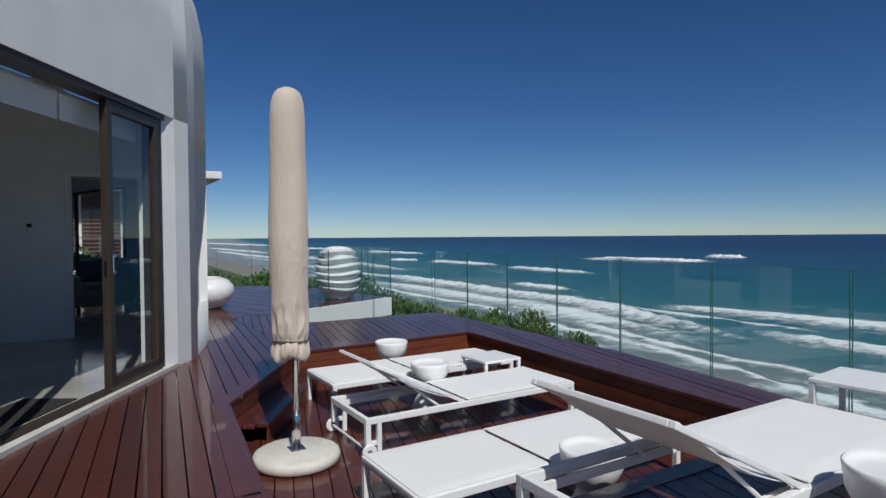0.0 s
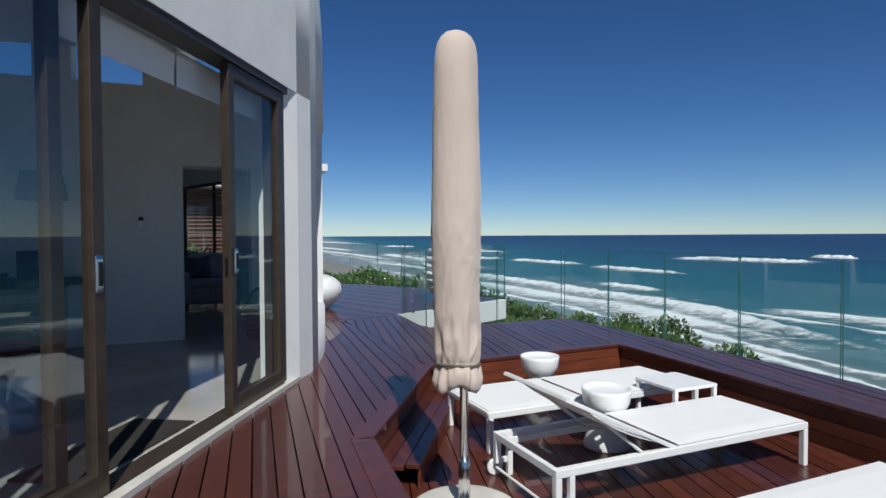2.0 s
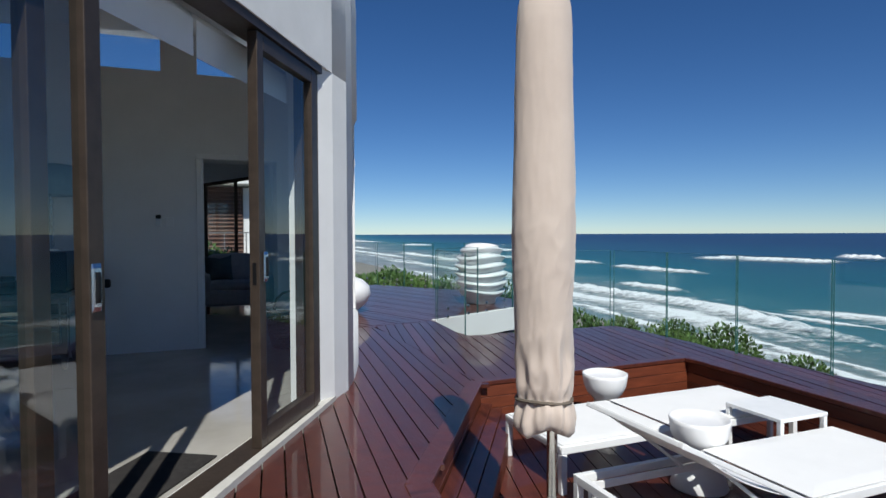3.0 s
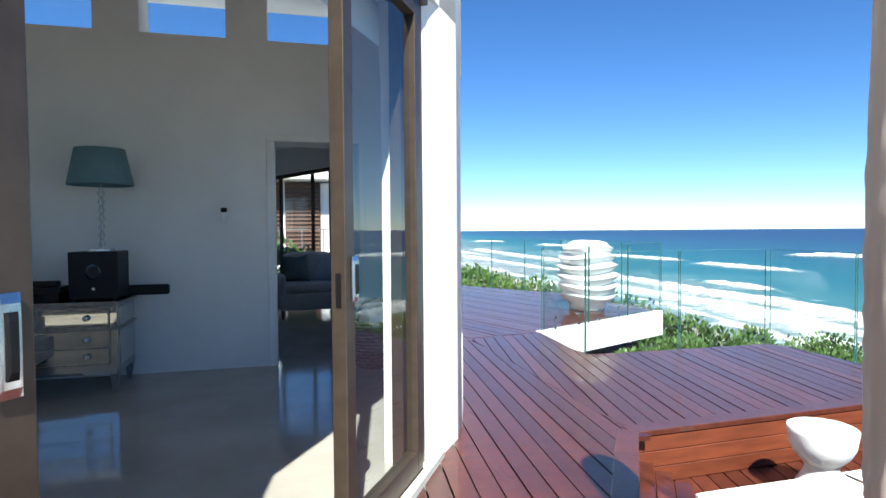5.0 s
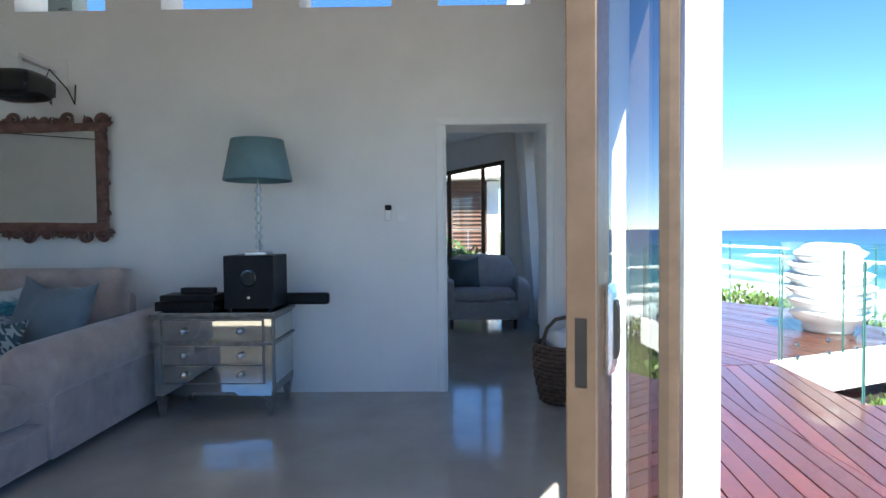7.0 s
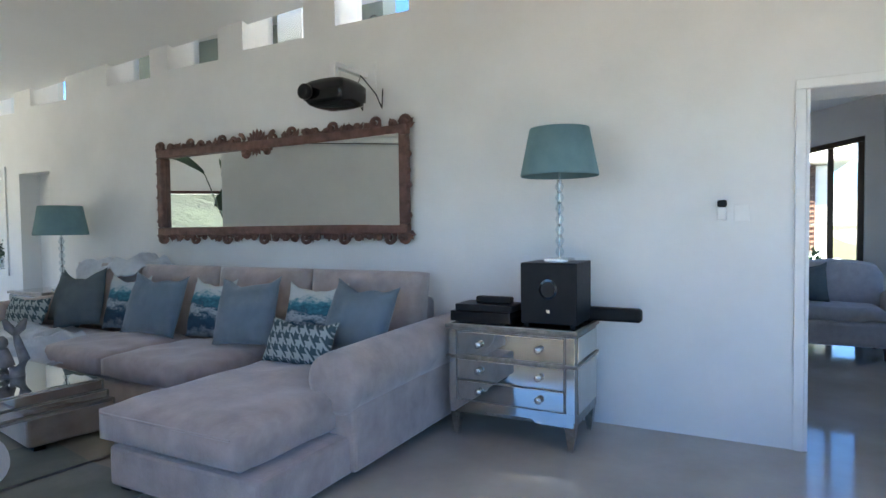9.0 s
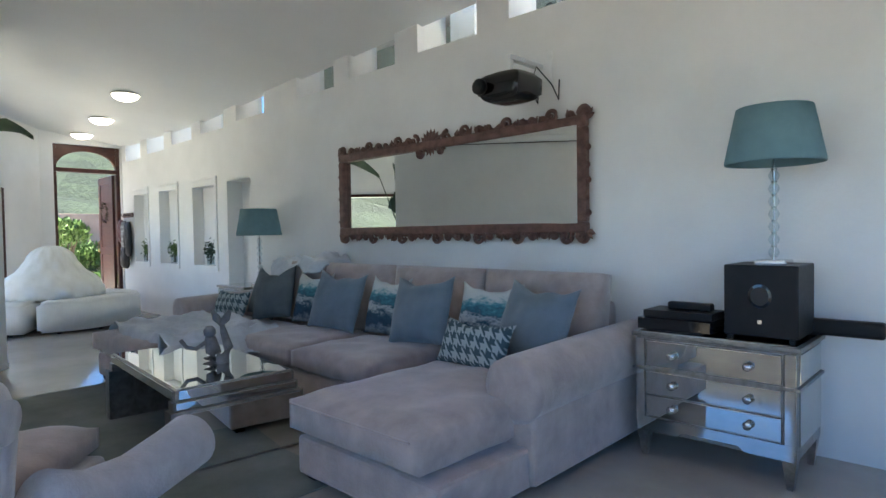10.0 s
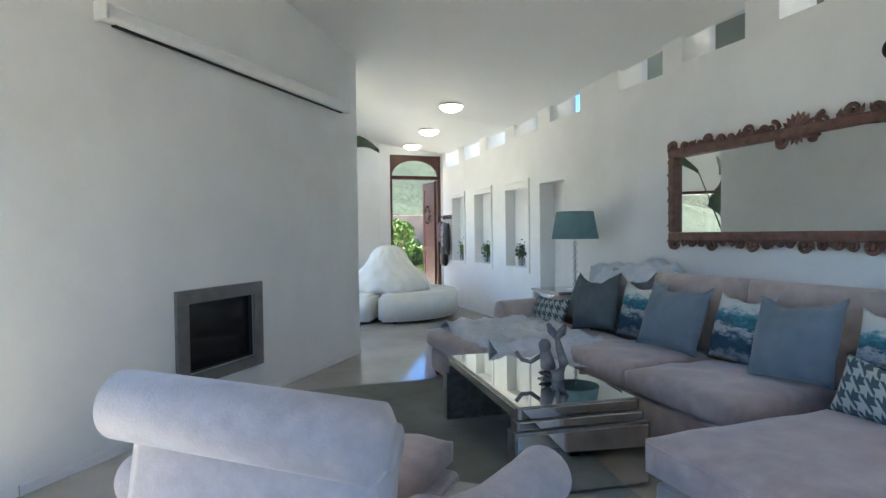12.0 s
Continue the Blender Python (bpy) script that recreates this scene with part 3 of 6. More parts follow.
def spans(o, d, polys_in, polys_out, lo, hi):
    """The stretches of the line o + s d that lie inside one polygon and outside others."""
    cuts = {lo, hi}
    for poly in polys_in + polys_out:
        for (x1, y1), (x2, y2) in zip(poly, poly[1:] + poly[:1]):
            ex, ey = x2 - x1, y2 - y1
            den = d[0] * ey - d[1] * ex
            if abs(den) < 1e-9:
                continue
            s = ((x1 - o[0]) * ey - (y1 - o[1]) * ex) / den
            u = ((x1 - o[0]) * d[1] - (y1 - o[1]) * d[0]) / den
            if -1e-9 <= u <= 1 + 1e-9 and lo < s < hi:
                cuts.add(s)
    cuts = sorted(cuts)
    out = []
    for a, b in zip(cuts, cuts[1:]):
        m = (a + b) / 2
        p = (o[0] + d[0] * m, o[1] + d[1] * m)
        if b - a > 0.05 and all(inside(p, q) for q in polys_in) and not any(inside(p, q) for q in polys_out):
            out.append((a, b))
    return out


# sheet under the boards, with the shade of the gaps in its colour
structure("deck_base", prism(DECK_OUT, -0.62, -0.50), UNDER, "near-black sheet standing in for shade under the timber deck", "deck")
deck = tagged(new("deck"), "dark red oiled hardwood deck boards with narrow gaps", "deck", "", "structure")
board_meshes = {}


def lay_boards(parent, d, width, gap, z, thick, polys_in, polys_out, material, name, lo=-20, hi=40, wmin=-20, wmax=20):
    d = Vector(d).normalized()
    n = Vector((d.y, -d.x))
    k = int(wmin / width)
    while k * width < wmax:
        o = n * (k * width)
        w = (width - gap) / 2
        sides = [spans(o + n * q, d, polys_in, polys_out, lo, hi) for q in (-w, w)]
        if len(sides[0]) != len(sides[1]):
            sides = [max(sides + [spans(o, d, polys_in, polys_out, lo, hi)], key=lambda q: sum(e - f for f, e in q))] * 2
        for (a0, b0), (a1, b1) in zip(*sides):
            bm = prism([(a0, w), (a1, -w), (b1, -w), (b0, w)], -thick, 0)
            ob = part(name, bm, material, parent)
            ob.matrix_basis = Matrix(((d.x, -d.y, 0, o.x), (d.y, d.x, 0, o.y), (0, 0, 1, z + 0.0015 * math.sin(k * 1.7)), (0, 0, 0, 1)))
        k += 1


SEAM = [(2.08, -4), (2.08, 7.95), (2.06, 11.13)]
FARSEAM = [(0.0, 10.83), (6.0, 11.73)]
ZONE_A = [(-10, -4)] + SEAM + [FARSEAM[0], (-10, 10.8)]
ZONE_B = [(8, -4), (8, 12.0), FARSEAM[1]] + [(x + 0.001, y) for x, y in SEAM[::-1]]
ZONE_C = [(-2, 10.54), (6.0, 11.735), (8, 20), (-2, 20)]


WALKED = [(-9, 0.6), (9, 0.6), (9, 18), (-9, 18)]
lay_boards(deck, (0.10, 0.995), 0.118, 0.009, 0.0, 0.03, [DECK_OUT, ZONE_A, WALKED], [PIT], DECK, "board", wmin=-2.2, wmax=3.0)
lay_boards(deck, (0.20, 0.98), 0.118, 0.009, 0.0, 0.03, [DECK_OUT, ZONE_B, WALKED], [PIT], DECK, "board", wmin=-2.2, wmax=6)
lay_boards(deck, (-0.34, 0.94), 0.118, 0.009, 0.0, 0.03, [DECK_OUT, ZONE_C], [], DECK, "board", wmin=3.5, wmax=12)
structure("deck_behind", prism([(-9, -3), (4.05, -3), (4.3, 0.6), (-9, 0.6)], -0.05, -0.002), DECK, "hardwood deck behind the walk", "deck")

pit_floor = tagged(new("pit_floor"), "sunken hardwood sun terrace floor boards", "deck", "", "structure")
lay_boards(pit_floor, (0.28, 0.96), 0.118, 0.008, PITZ, 0.03, [PIT], [], DECK, "board", wmin=-2, wmax=5)
for i in range(len(PIT)):
    a, b = Vector(PIT[i]), Vector(PIT[(i + 1) % len(PIT)])
    d = (b - a).normalized()
    n = Vector((d.y, -d.x))
    wall = tagged(new("pit_wall"), "hardwood boarded side of the sunken terrace", "wall", "pit walls", "structure")
    L = (b - a).length
    for k in range(3):
        z1 = -0.034 - 0.099 * k
        bm = box(0.0, 0.0, z1 - 0.095, L, 0.02, z1, 0.003, 1)
        ob = part("board", bm, PITWOOD, wall)
        ob.matrix_basis = Matrix(((d.x, n.x, 0, a.x), (d.y, n.y, 0, a.y), (0, 0, 1, 0), (0, 0, 0, 1)))
    bm = box(-0.02, -0.10, -0.03, L + 0.02, 0.03, 0.005, 0.004, 1)
    ob = part("edge_board", bm, DECK, wall)
    ob.matrix_basis = Matrix(((d.x, n.x, 0, a.x), (d.y, n.y, 0, a.y), (0, 0, 1, 0), (0, 0, 0, 1)))
    # strip behind the side boards, coloured as the shade in their joints
    structure("pit_backing", moved(box(0, -0.06, -0.36, L, -0.03, -0.035), Matrix(((d.x, n.x, 0, a.x), (d.y, n.y, 0, a.y), (0, 0, 1, 0), (0, 0, 0, 1)))), UNDER, "near-black backing standing in for shade behind the terrace sides", "wall")

step = tagged(new("pit_step"), "hardwood step along the side of the sunken terrace", "step", "", "structure")
for (x0, y0), (x1, y1), cut in ((PIT[2], PIT[3], 0.02),):
    d = Vector((x1 - x0, y1 - y0))
    L = d.length
    d.normalize()
    m = Matrix(((d.x, d.y, 0, x0), (d.y, -d.x, 0, y0), (0, 0, 1, 0), (0, 0, 0, 1)))
    for k in range(3):
        part("board", moved(box(0.04 * k, 0.024 + 0.096 * k, -0.20, L - 0.02 - 0.12 * k, 0.114 + 0.096 * k, -0.17, 0.003, 1), m), DECK, step)
    part("riser", moved(box(0.1, 0.285, -0.329, L - 0.34, 0.305, -0.201, 0.003, 1), m), PITWOOD, step)


def glass_panel(a, b, z0, z1):
    a, b = Vector(a), Vector(b)
    d = (b - a).normalized()
    L = (b - a).length
    m = Matrix(((d.x, -d.y, 0, a.x), (d.y, d.x, 0, a.y), (0, 0, 1, 0), (0, 0, 0, 1)))
    t = thing("glass_balustrade", "frameless clear glass balustrade panel at the deck edge", "balustrade", m, "balustrade panels")
    bm = bmesh.new()
    bm.faces.new([bm.verts.new(p) for p in ((0.012, 0, z0), (L - 0.012, 0, z0), (L - 0.012, 0, z1), (0.012, 0, z1))])
    part("pane", bm, FENCEGLASS, t).visible_shadow = False
    for nm, bmx in (("pane_edge", box(0.007, -0.005, z0, 0.012, 0.005, z1)), ("pane_edge", box(L - 0.012, -0.005, z0, L - 0.007, 0.005, z1)), ("top_edge", box(0.012, -0.005, z1 + 0.0005, L - 0.012, 0.005, z1 + 0.004))):
        part(nm, bmx, EDGEGLASS, t, "dark green glass edge").visible_shadow = False
    for x in (0.22, L - 0.22):
        for dz in (0.02, 0.14):
            part("clamp", moved(lathe([(0.022, -0.012), (0.026, -0.008), (0.026, 0.008), (0.02, 0.012)], 14), pose(x, 0, z0 + 0.06 + dz, 90)), CHROME, t, "round steel fixing")
    return t


def run(a, b, count, z0, z1):
    a, b = Vector(a), Vector(b)
    for k in range(count):
        glass_panel(a.lerp(b, k / count), a.lerp(b, (k + 1) / count), z0, z1)


run((5.03, 9.96), (4.97, 5.95), 4, -0.25, 1.0)
run((4.97, 5.95), (4.36, 1.25), 4, -0.25, 1.0)
run((5.01, 9.99), (2.88, 10.0), 2, -0.25, 1.0)
run((2.89, 10.01), (2.99, 11.27), 1, -0.25, 1.0)
run((3.01, 11.26), (5.45, 12.44), 3, -0.05, 1.02)
run((5.45, 12.47), (5.15, 15.15), 3, -0.05, 1.02)
run((5.15, 15.17), (3.80, 17.33), 3, -0.05, 1.02)
run((3.78, 17.35), (1.3, 17.35), 3, -0.05, 1.02)
p = [(2.98, 11.24), (5.42, 12.36), (5.38, 12.44), (2.94, 11.32)]
structure("slab_edge", prism(p, -0.34, 0.012), RENDERED, "white painted slab edge below the far balustrade", "wall")
structure("slab_post", box(4.2, 12.15, -3.0, 4.35, 12.3, -0.3), BARK, "dark post under the far deck", "post")

# ---- sea, beach and dune ----
SEAZ = -13.0
SH = Matrix(((0.19, 0.982, 0, 0), (0.982, -0.19, 0, 0), (0, 0, 1, 0), (0, 0, 0, 1)))   # (along the shore, out to sea, up)
bm = bmesh.new()
prev = None
for s in (-4000, -1000, -300, -100, 0, 12, 24, 34, 46, 60, 100, 250, 500, 1000, 4000):
    row = []
    drop = min(1.0, max(0.0, (s - 24) / 36.0))
    for w, z in ((-3500, -2.0), (-60, -2.0), (2, -2.2), (8, -5.5), (16, -9.5), (24, -11.6), (36, -12.95), (52, -13.6), (75, -14.8)):
        bend = -0.16 * max(0.0, min(s, 900.0) - 110.0)
        row.append(bm.verts.new(SH @ Vector((s, w + 5 + bend, min(z, z + (-11.5 - z) * drop)))))
    if prev:
        for k in range(len(row) - 1):
            bm.faces.new((prev[k], row[k], row[k + 1], prev[k + 1])).material_index = 1 if k < 4 else 0
    prev = row
bmesh.ops.recalc_face_normals(bm, faces=bm.faces[:])
structure("ground", bm, [SAND, SCRUB], "pale sand dune and beach", "ground")
bm = bmesh.new()
f = [bm.verts.new(SH @ Vector((s, w, SEAZ))) for s, w in ((-14000, 40), (100, 40), (900, -100), (14000, -100), (14000, 14000), (-14000, 14000))]
bm.faces.new(f)
structure("sea", bm, WATER, "teal to deep blue sea", "water")


def foam_line(s0, s1, w0, w1, width, height, seed, ragged=0.5):
    """A breaking wave: a low ridge of foam, thick at the crest and thinning to both sides."""
    bm = bmesh.new()
    n = max(40, min(420, int((s1 - s0) / 1.0)))
    prof = ((-2.2, 0.0, 0.0), (-1.3, 0.06, 0.16), (-0.6, 0.35, 0.34), (-0.2, 0.85, 0.5), (0.12, 1.0, 0.5), (0.45, 0.5, 0.28), (1.0, 0.0, 0.0))
    prev, crest = None, []
    for i in range(n + 1):
        t = i / n
        s = s0 + (s1 - s0) * t
        taper = min(1.0, 5 * t, 5 * (1 - t)) ** 0.7
        bend = -0.16 * max(0.0, s - 110.0)
        base = bend + w0 + (w1 - w0) * t + 3.0 * noise.noise((s * 0.025, seed, 0)) + 0.8 * noise.noise((s * 0.2, seed, 3))
        wd = width * (0.35 + 0.65 * taper) * (1 + ragged * 1.1 * noise.noise((s * 0.1, seed, 7)) + ragged * 0.6 * noise.noise((s * 0.45, seed, 9)))
        h = height * taper * (1 + 0.5 * noise.noise((s * 0.4, seed, 11)))
        row = []
        for u, v, k in prof:
            row.append(bm.verts.new(SH @ Vector((s, base + u * wd, SEAZ + 0.04 + v * h))))
            crest.append(k * taper * (1 + 0.35 * noise.noise((s * 0.07, seed, 13))))
        if prev:
            for k in range(len(prof) - 1):
                bm.faces.new((prev[k], row[k], row[k + 1], prev[k + 1]))
        prev = row
    ob = obj("breaking_wave", bm, FOAM, smooth=True)
    ob.data.attributes.new("crest", "FLOAT", "POINT").data.foreach_set("value", crest)
    return tagged(ob, "white foaming crest of a breaking wave", "wave", "breaking waves", "structure")


WAVES = [(55, 215, 66, 70, 4.6, 1.0), (60, 190, 60, 55, 6.5, 0.35), (20, 67, 76, 71, 3.6, 0.7), (48, 98, 96, 84, 6.0, 0.25), (180, 236, 135, 137, 4.5, 0.9), (128, 157, 83, 84, 2.6, 0.8), (220, 290, 240, 217, 5.0, 1.8),
         (244, 308, 141, 134, 3.6, 1.2), (252, 279, 297, 297, 5.0, 2.0), (316, 332, 134, 124, 3.5, 1.2), (490, 820, 99, 92, 6.0, 1.0), (636, 690, 192, 174, 7.0, 1.6), (225, 440, 87, 102, 5.0, 0.9), (150, 330, 72, 60, 3.0, 0.4),
         (-80, 40, 74, 80, 5.5, 0.8), (-120, 60, 100, 104, 3.0, 0.6), (300, 640, 78, 72, 4.0, 0.8), (800, 1700, 200, 150, 9.0, 1.6), (420, 520, 190, 180, 5.0, 1.5)]
for i, wv in enumerate(WAVES):
    foam_line(*wv, seed=i * 5.3 + 1)
for i, (s0, s1, w0) in enumerate(((-100, 300, 50), (30, 90, 57), (100, 500, 70), (60, 120, 78))):
    foam_line(s0, s1, w0, w0 - 4, 1.7, 0.06, seed=90 + i, ragged=1.9)


def bush(cx, cy, z, rx, ry, h, seed, count, leaf=0.10, material=None, name="coastal_bush", label="dense green coastal shrub on the dune"):
    rnd = random.Random(seed)
    t = thing(name, label, "shrub", Matrix.Translation((cx, cy, z)), "dune shrubs")
    bm = bmesh.new()
    lobes = [(rnd.uniform(-0.8, 0.8) * rx, rnd.uniform(-0.8, 0.8) * ry, rnd.uniform(0.55, 1.0) * h, rnd.uniform(0.24, 0.42)) for _ in range(20)]
    verts, faces = [], []
    for _ in range(count):
        lx, ly, lz, lr = lobes[rnd.randrange(20)]
        a, b = rnd.uniform(0, 2 * math.pi), rnd.uniform(-0.2, 1.0)
        rr = lr * rnd.uniform(0.72, 1.06)
        cb = math.sqrt(max(0.0, 1 - b * b))
        c = Vector((lx + rr * rx * cb * math.cos(a), ly + rr * ry * cb * math.sin(a), max(0.02, lz * 0.62 + rr * h * 0.8 * b)))
        up = Vector((cb * math.cos(a), cb * math.sin(a), b + 0.6)) + Vector((rnd.uniform(-.6, .6), rnd.uniform(-.6, .6), rnd.uniform(-.3, .6)))
        up.normalize()
        side = up.cross(Vector((rnd.uniform(-1, 1), rnd.uniform(-1, 1), rnd.uniform(-1, 1)))).normalized()
        L = leaf * rnd.uniform(0.6, 1.3)
        k = len(verts)
        verts += [c, c + up * L * 0.5 + side * L * 0.3, c + up * L, c + up * L * 0.5 - side * L * 0.3]
        faces.append((k, k + 1, k + 2, k + 3))
    me = bpy.data.meshes.new("crown")
    me.from_pydata(verts, [], faces)
    me.materials.append(material or LEAF)
    crown = new("crown", me)
    crown.parent = t
    bm = bmesh.new()
    for i in range(5):
        lx, ly, lz, lr = lobes[i]
        tube([(0.1 * lx, 0.1 * ly, -0.3), (0.5 * lx, 0.5 * ly, 0.35 * lz), (lx, ly, lz * 0.8)], lambda u: 0.035 * (1 - 0.7 * u), 5, bm)
    part("stem", bm, BARK, t)
    return t


bush(4.75, 11.65, -2.2, 1.5, 0.7, 2.1, 3, 30000, 0.065)
bush(6.2, 11.5, -2.25, 1.0, 0.9, 2.2, 12, 26000, 0.065)
bush(6.6, 9.9, -2.25, 0.9, 1.6, 2.3, 4, 40000, 0.06)
bush(7.5, 11.6, -2.7, 1.0, 1.3, 2.5, 5, 20000, 0.075)
bush(6.8, 13.2, -2.4, 1.1, 1.2, 2.2, 14, 14000, 0.09)
bush(5.4, 17.2, -2.25, 1.5, 1.5, 2.55, 6, 14000, 0.1)
bush(6.7, 15.5, -2.4, 1.0, 1.6, 2.4, 7, 12000, 0.1)
bush(4.0, 19.4, -2.2, 2.2, 1.4, 2.65, 8, 14000, 0.11)
bush(1.6, 19.6, -2.2, 1.8, 1.4, 2.9, 9, 13000, 0.11)
bush(3.2, 22.5, -2.2, 2.6, 2.0, 2.7, 10, 13000, 0.13)
bush(7.5, 21.0, -3.4, 2.2, 2.6, 3.0, 11, 13000, 0.14)
bush(6.0, 27.0, -3.2, 3.0, 3.0, 3.0, 13, 12000, 0.17)


# ---- deck things ----
def umbrella():
    t = thing("folded_parasol", "closed parasol in a beige canvas cover on a round cream base", "parasol", pose(1.37, 5.655, PITZ))
    part("base", lathe([(0.27, 0.0), (0.3, 0.015), (0.305, 0.05), (0.295, 0.075), (0.27, 0.088), (0.05, 0.095), (0.03, 0.095)], 56), CREAM, t, "cream cast round base", True)
    part("base_plate", box(-0.055, -0.055, 0.09, 0.055, 0.055, 0.102, 0.004), CHROME, t, "steel plate")
    part("socket", lathe([(0.03, 0.1), (0.032, 0.1), (0.032, 0.34), (0.028, 0.345)], 20), CHROME, t, "steel socket", True)
    part("pole", lathe([(0.023, 0.34), (0.023, 2.5)], 18), CHROME, t, "steel pole", True)

    def wob(r, z, a):
        c, q = math.cos(a), math.sin(a)
        folds = 0.03 * math.sin(2 * a + 0.4 * z) + 0.024 * math.sin(3 * a - 0.6 * z)
        k = 0.09 * noise.noise((c * 1.0, q * 1.0, z * 1.6)) + 0.05 * max(0.0, 0.16 - abs(noise.noise((c * 1.3, q * 1.3, z * 4.5 + 2))))
        # long diagonal tucks round the middle, tight gathers by the cord
        mid = math.exp(-((z - 1.48) / 0.24) ** 2)
        tuck = noise.noise((c * 1.6 + 3, q * 1.6, (z - 0.09 * a) * 11))
        k += 0.42 * mid * max(0.0, 0.2 - abs(tuck)) * (0.6 + 0.4 * math.sin(a + 1.0))
        low = math.exp(-((z - 1.0) / 0.16) ** 2)
        k += 0.26 * low * (0.25 - abs(noise.noise((c * 2.6, q * 2.6, z * 6 + 9))))
        if z < 0.90:
            k += 0.07 * math.sin(11 * a + 3 * noise.noise((c * 2, q * 2, z * 9)))
        k += 0.012 * noise.noise((c * 7, q * 7, z * 9))
        return r * (1 + folds + k - 0.01), z + (0.022 * math.sin(3 * a + 1) if z < 0.85 else 0.0)
    prof = [(0.05, 0.74), (0.11, 0.735), (0.13, 0.76), (0.132, 0.80), (0.122, 0.845), (0.108, 0.868), (0.115, 0.89)]
    z = 0.92
    while z < 2.44:
        u = (z - 0.92) / 1.58
        prof.append((0.124 - 0.008 * u + 0.012 * math.sin(math.pi * u), z))
        z += 0.014
    prof += [(0.116, 2.46), (0.111, 2.52), (0.101, 2.565), (0.083, 2.60), (0.058, 2.622), (0.03, 2.633), (0.005, 2.636)]
    part("cover", moved(lathe(prof, 110, wob), Matrix.Translation((-0.03, 0.018, 0))), CANVAS, t, "creased beige canvas cover", True)
    bm = tube([(-0.03 + 0.118 * math.cos(a), 0.018 + 0.118 * math.sin(a), 0.868 + 0.006 * math.sin(2 * a)) for a in (2 * math.pi * k / 36 for k in range(37))], 0.008, 6)
    part("drawstring", bm, mat("dark_cord", (0.1, 0.08, 0.06), (0.16, 0.13, 0.1), 0.9), t, "dark drawstring")
    return t


umbrella()


def lounger(m, raised, label):
    """A sun lounger along x: head at x = 0, foot at x = 2.12, 0.72 wide."""
    L, W, H = 2.0, 0.71, 0.29
    t = thing("sun_lounger", label, "lounger", m, "sun loungers")
    for y in (0.0, W - 0.035):
        part("side_rail", box(0.0, y, H - 0.045, L, y + 0.035, H, 0.004), WHITEMETAL, t)
    for x in (0.0, L - 0.035):
        part("end_rail", box(x, 0.036, H - 0.045, x + 0.035, W - 0.036, H, 0.004), WHITEMETAL, t)
    for x, y in ((0.0, 0.0), (0.0, W - 0.04), (L - 0.04, 0.0), (L - 0.04, W - 0.04)):
        z0 = 0.09 if x == 0.0 and raised else 0.0
        part("leg", box(x, y, z0, x + 0.04, y + 0.04, H - 0.046, 0.004), WHITEMETAL, t)
        if z0:
            part("leg", box(x + 0.09, y, 0.0, x + 0.125, y + 0.035, H - 0.046, 0.004), WHITEMETAL, t)
            part("foot_bar", box(x + 0.041, y + 0.002, z0, x + 0.089, y + 0.033, z0 + 0.03, 0.003), WHITEMETAL, t)
    if raised:
        for y in (-0.022, W + 0.002):
            wh = part("wheel", moved(lathe([(0.03, -0.01), (0.05, -0.01), (0.055, -0.006), (0.055, 0.006), (0.05, 0.01), (0.03, 0.01)], 24), pose(0.02, y + 0.01, 0.055, 90)), WHITEMETAL, t, "small white wheel")
            part("hub", moved(lathe([(0.018, -0.013), (0.018, 0.013)], 14), pose(0.02, y + 0.01, 0.055, 90)), GREYMETAL, wh, "grey hub")
        part("axle", tube([(0.02, 0.0, 0.055), (0.02, W, 0.055)], 0.009, 8), WHITEMETAL, t)
    hinge = 0.86
    part("seat_sling", moved(cushion(L - hinge - 0.03, W - 0.03, 0.022, 0.12, 8), pose(hinge + (L - hinge) / 2, W / 2, H + 0.008)), SLING, t, "white woven sling")
    ang = 26 if raised else 0
    bm = cushion(hinge - 0.02, W - 0.03, 0.02, 0.12, 12)
    for v in bm.verts:
        u = (v.co.x + hinge / 2) / hinge
        v.co.z += (-0.05 * math.sin(math.pi * u) if raised else 0.0)
    back = part("back_sling", moved(bm, pose(-hinge / 2 + 0.005, 0, 0)), SLING, t, "white woven sling")
    hm = pose(hinge - 0.005, W / 2, H + 0.008, 0, ang, 0)
    back.matrix_basis = hm
    for y in (-W / 2 + 0.01, W / 2 - 0.04):
        b = part("back_rail", box(-hinge, y, -0.028, 0.0, y + 0.03, -0.004, 0.004), WHITEMETAL, back)
    part("back_rail", box(-hinge, -W / 2 + 0.041, -0.028, -hinge + 0.03, W / 2 - 0.041, -0.004, 0.004), WHITEMETAL, back)
    if raised:
        for y in (0.07, W - 0.1):
            part("prop", tube([(0.66, y, H - 0.03), (0.36, y, H + 0.2)], 0.010, 8), WHITEMETAL, t)
            part("brace", box(0.06, y, H - 0.06, hinge + 0.1, y + 0.016, H - 0.02, 0.002), WHITEMETAL, t)
        part("cross_bar", tube([(0.36, 0.05, H + 0.2), (0.36, W - 0.05, H + 0.2)], 0.01, 8), WHITEMETAL, t)
    return t


lounger(pose(1.95, 6.47, PITZ, 0, 0, 0.3), False, "flat white aluminium sun lounger with a woven sling")
lounger(pose(1.80, 5.42, PITZ, 0, 0, 0.0), True, "white wheeled sun lounger with its backrest raised")
lounger(pose(1.50, 4.09, PITZ, 0, 0, 0.3), False, "flat white aluminium sun lounger with a woven sling")
lounger(pose(1.60, 2.74, 0.008, 0, 0, 0.5), True, "white wheeled sun lounger with its backrest raised")


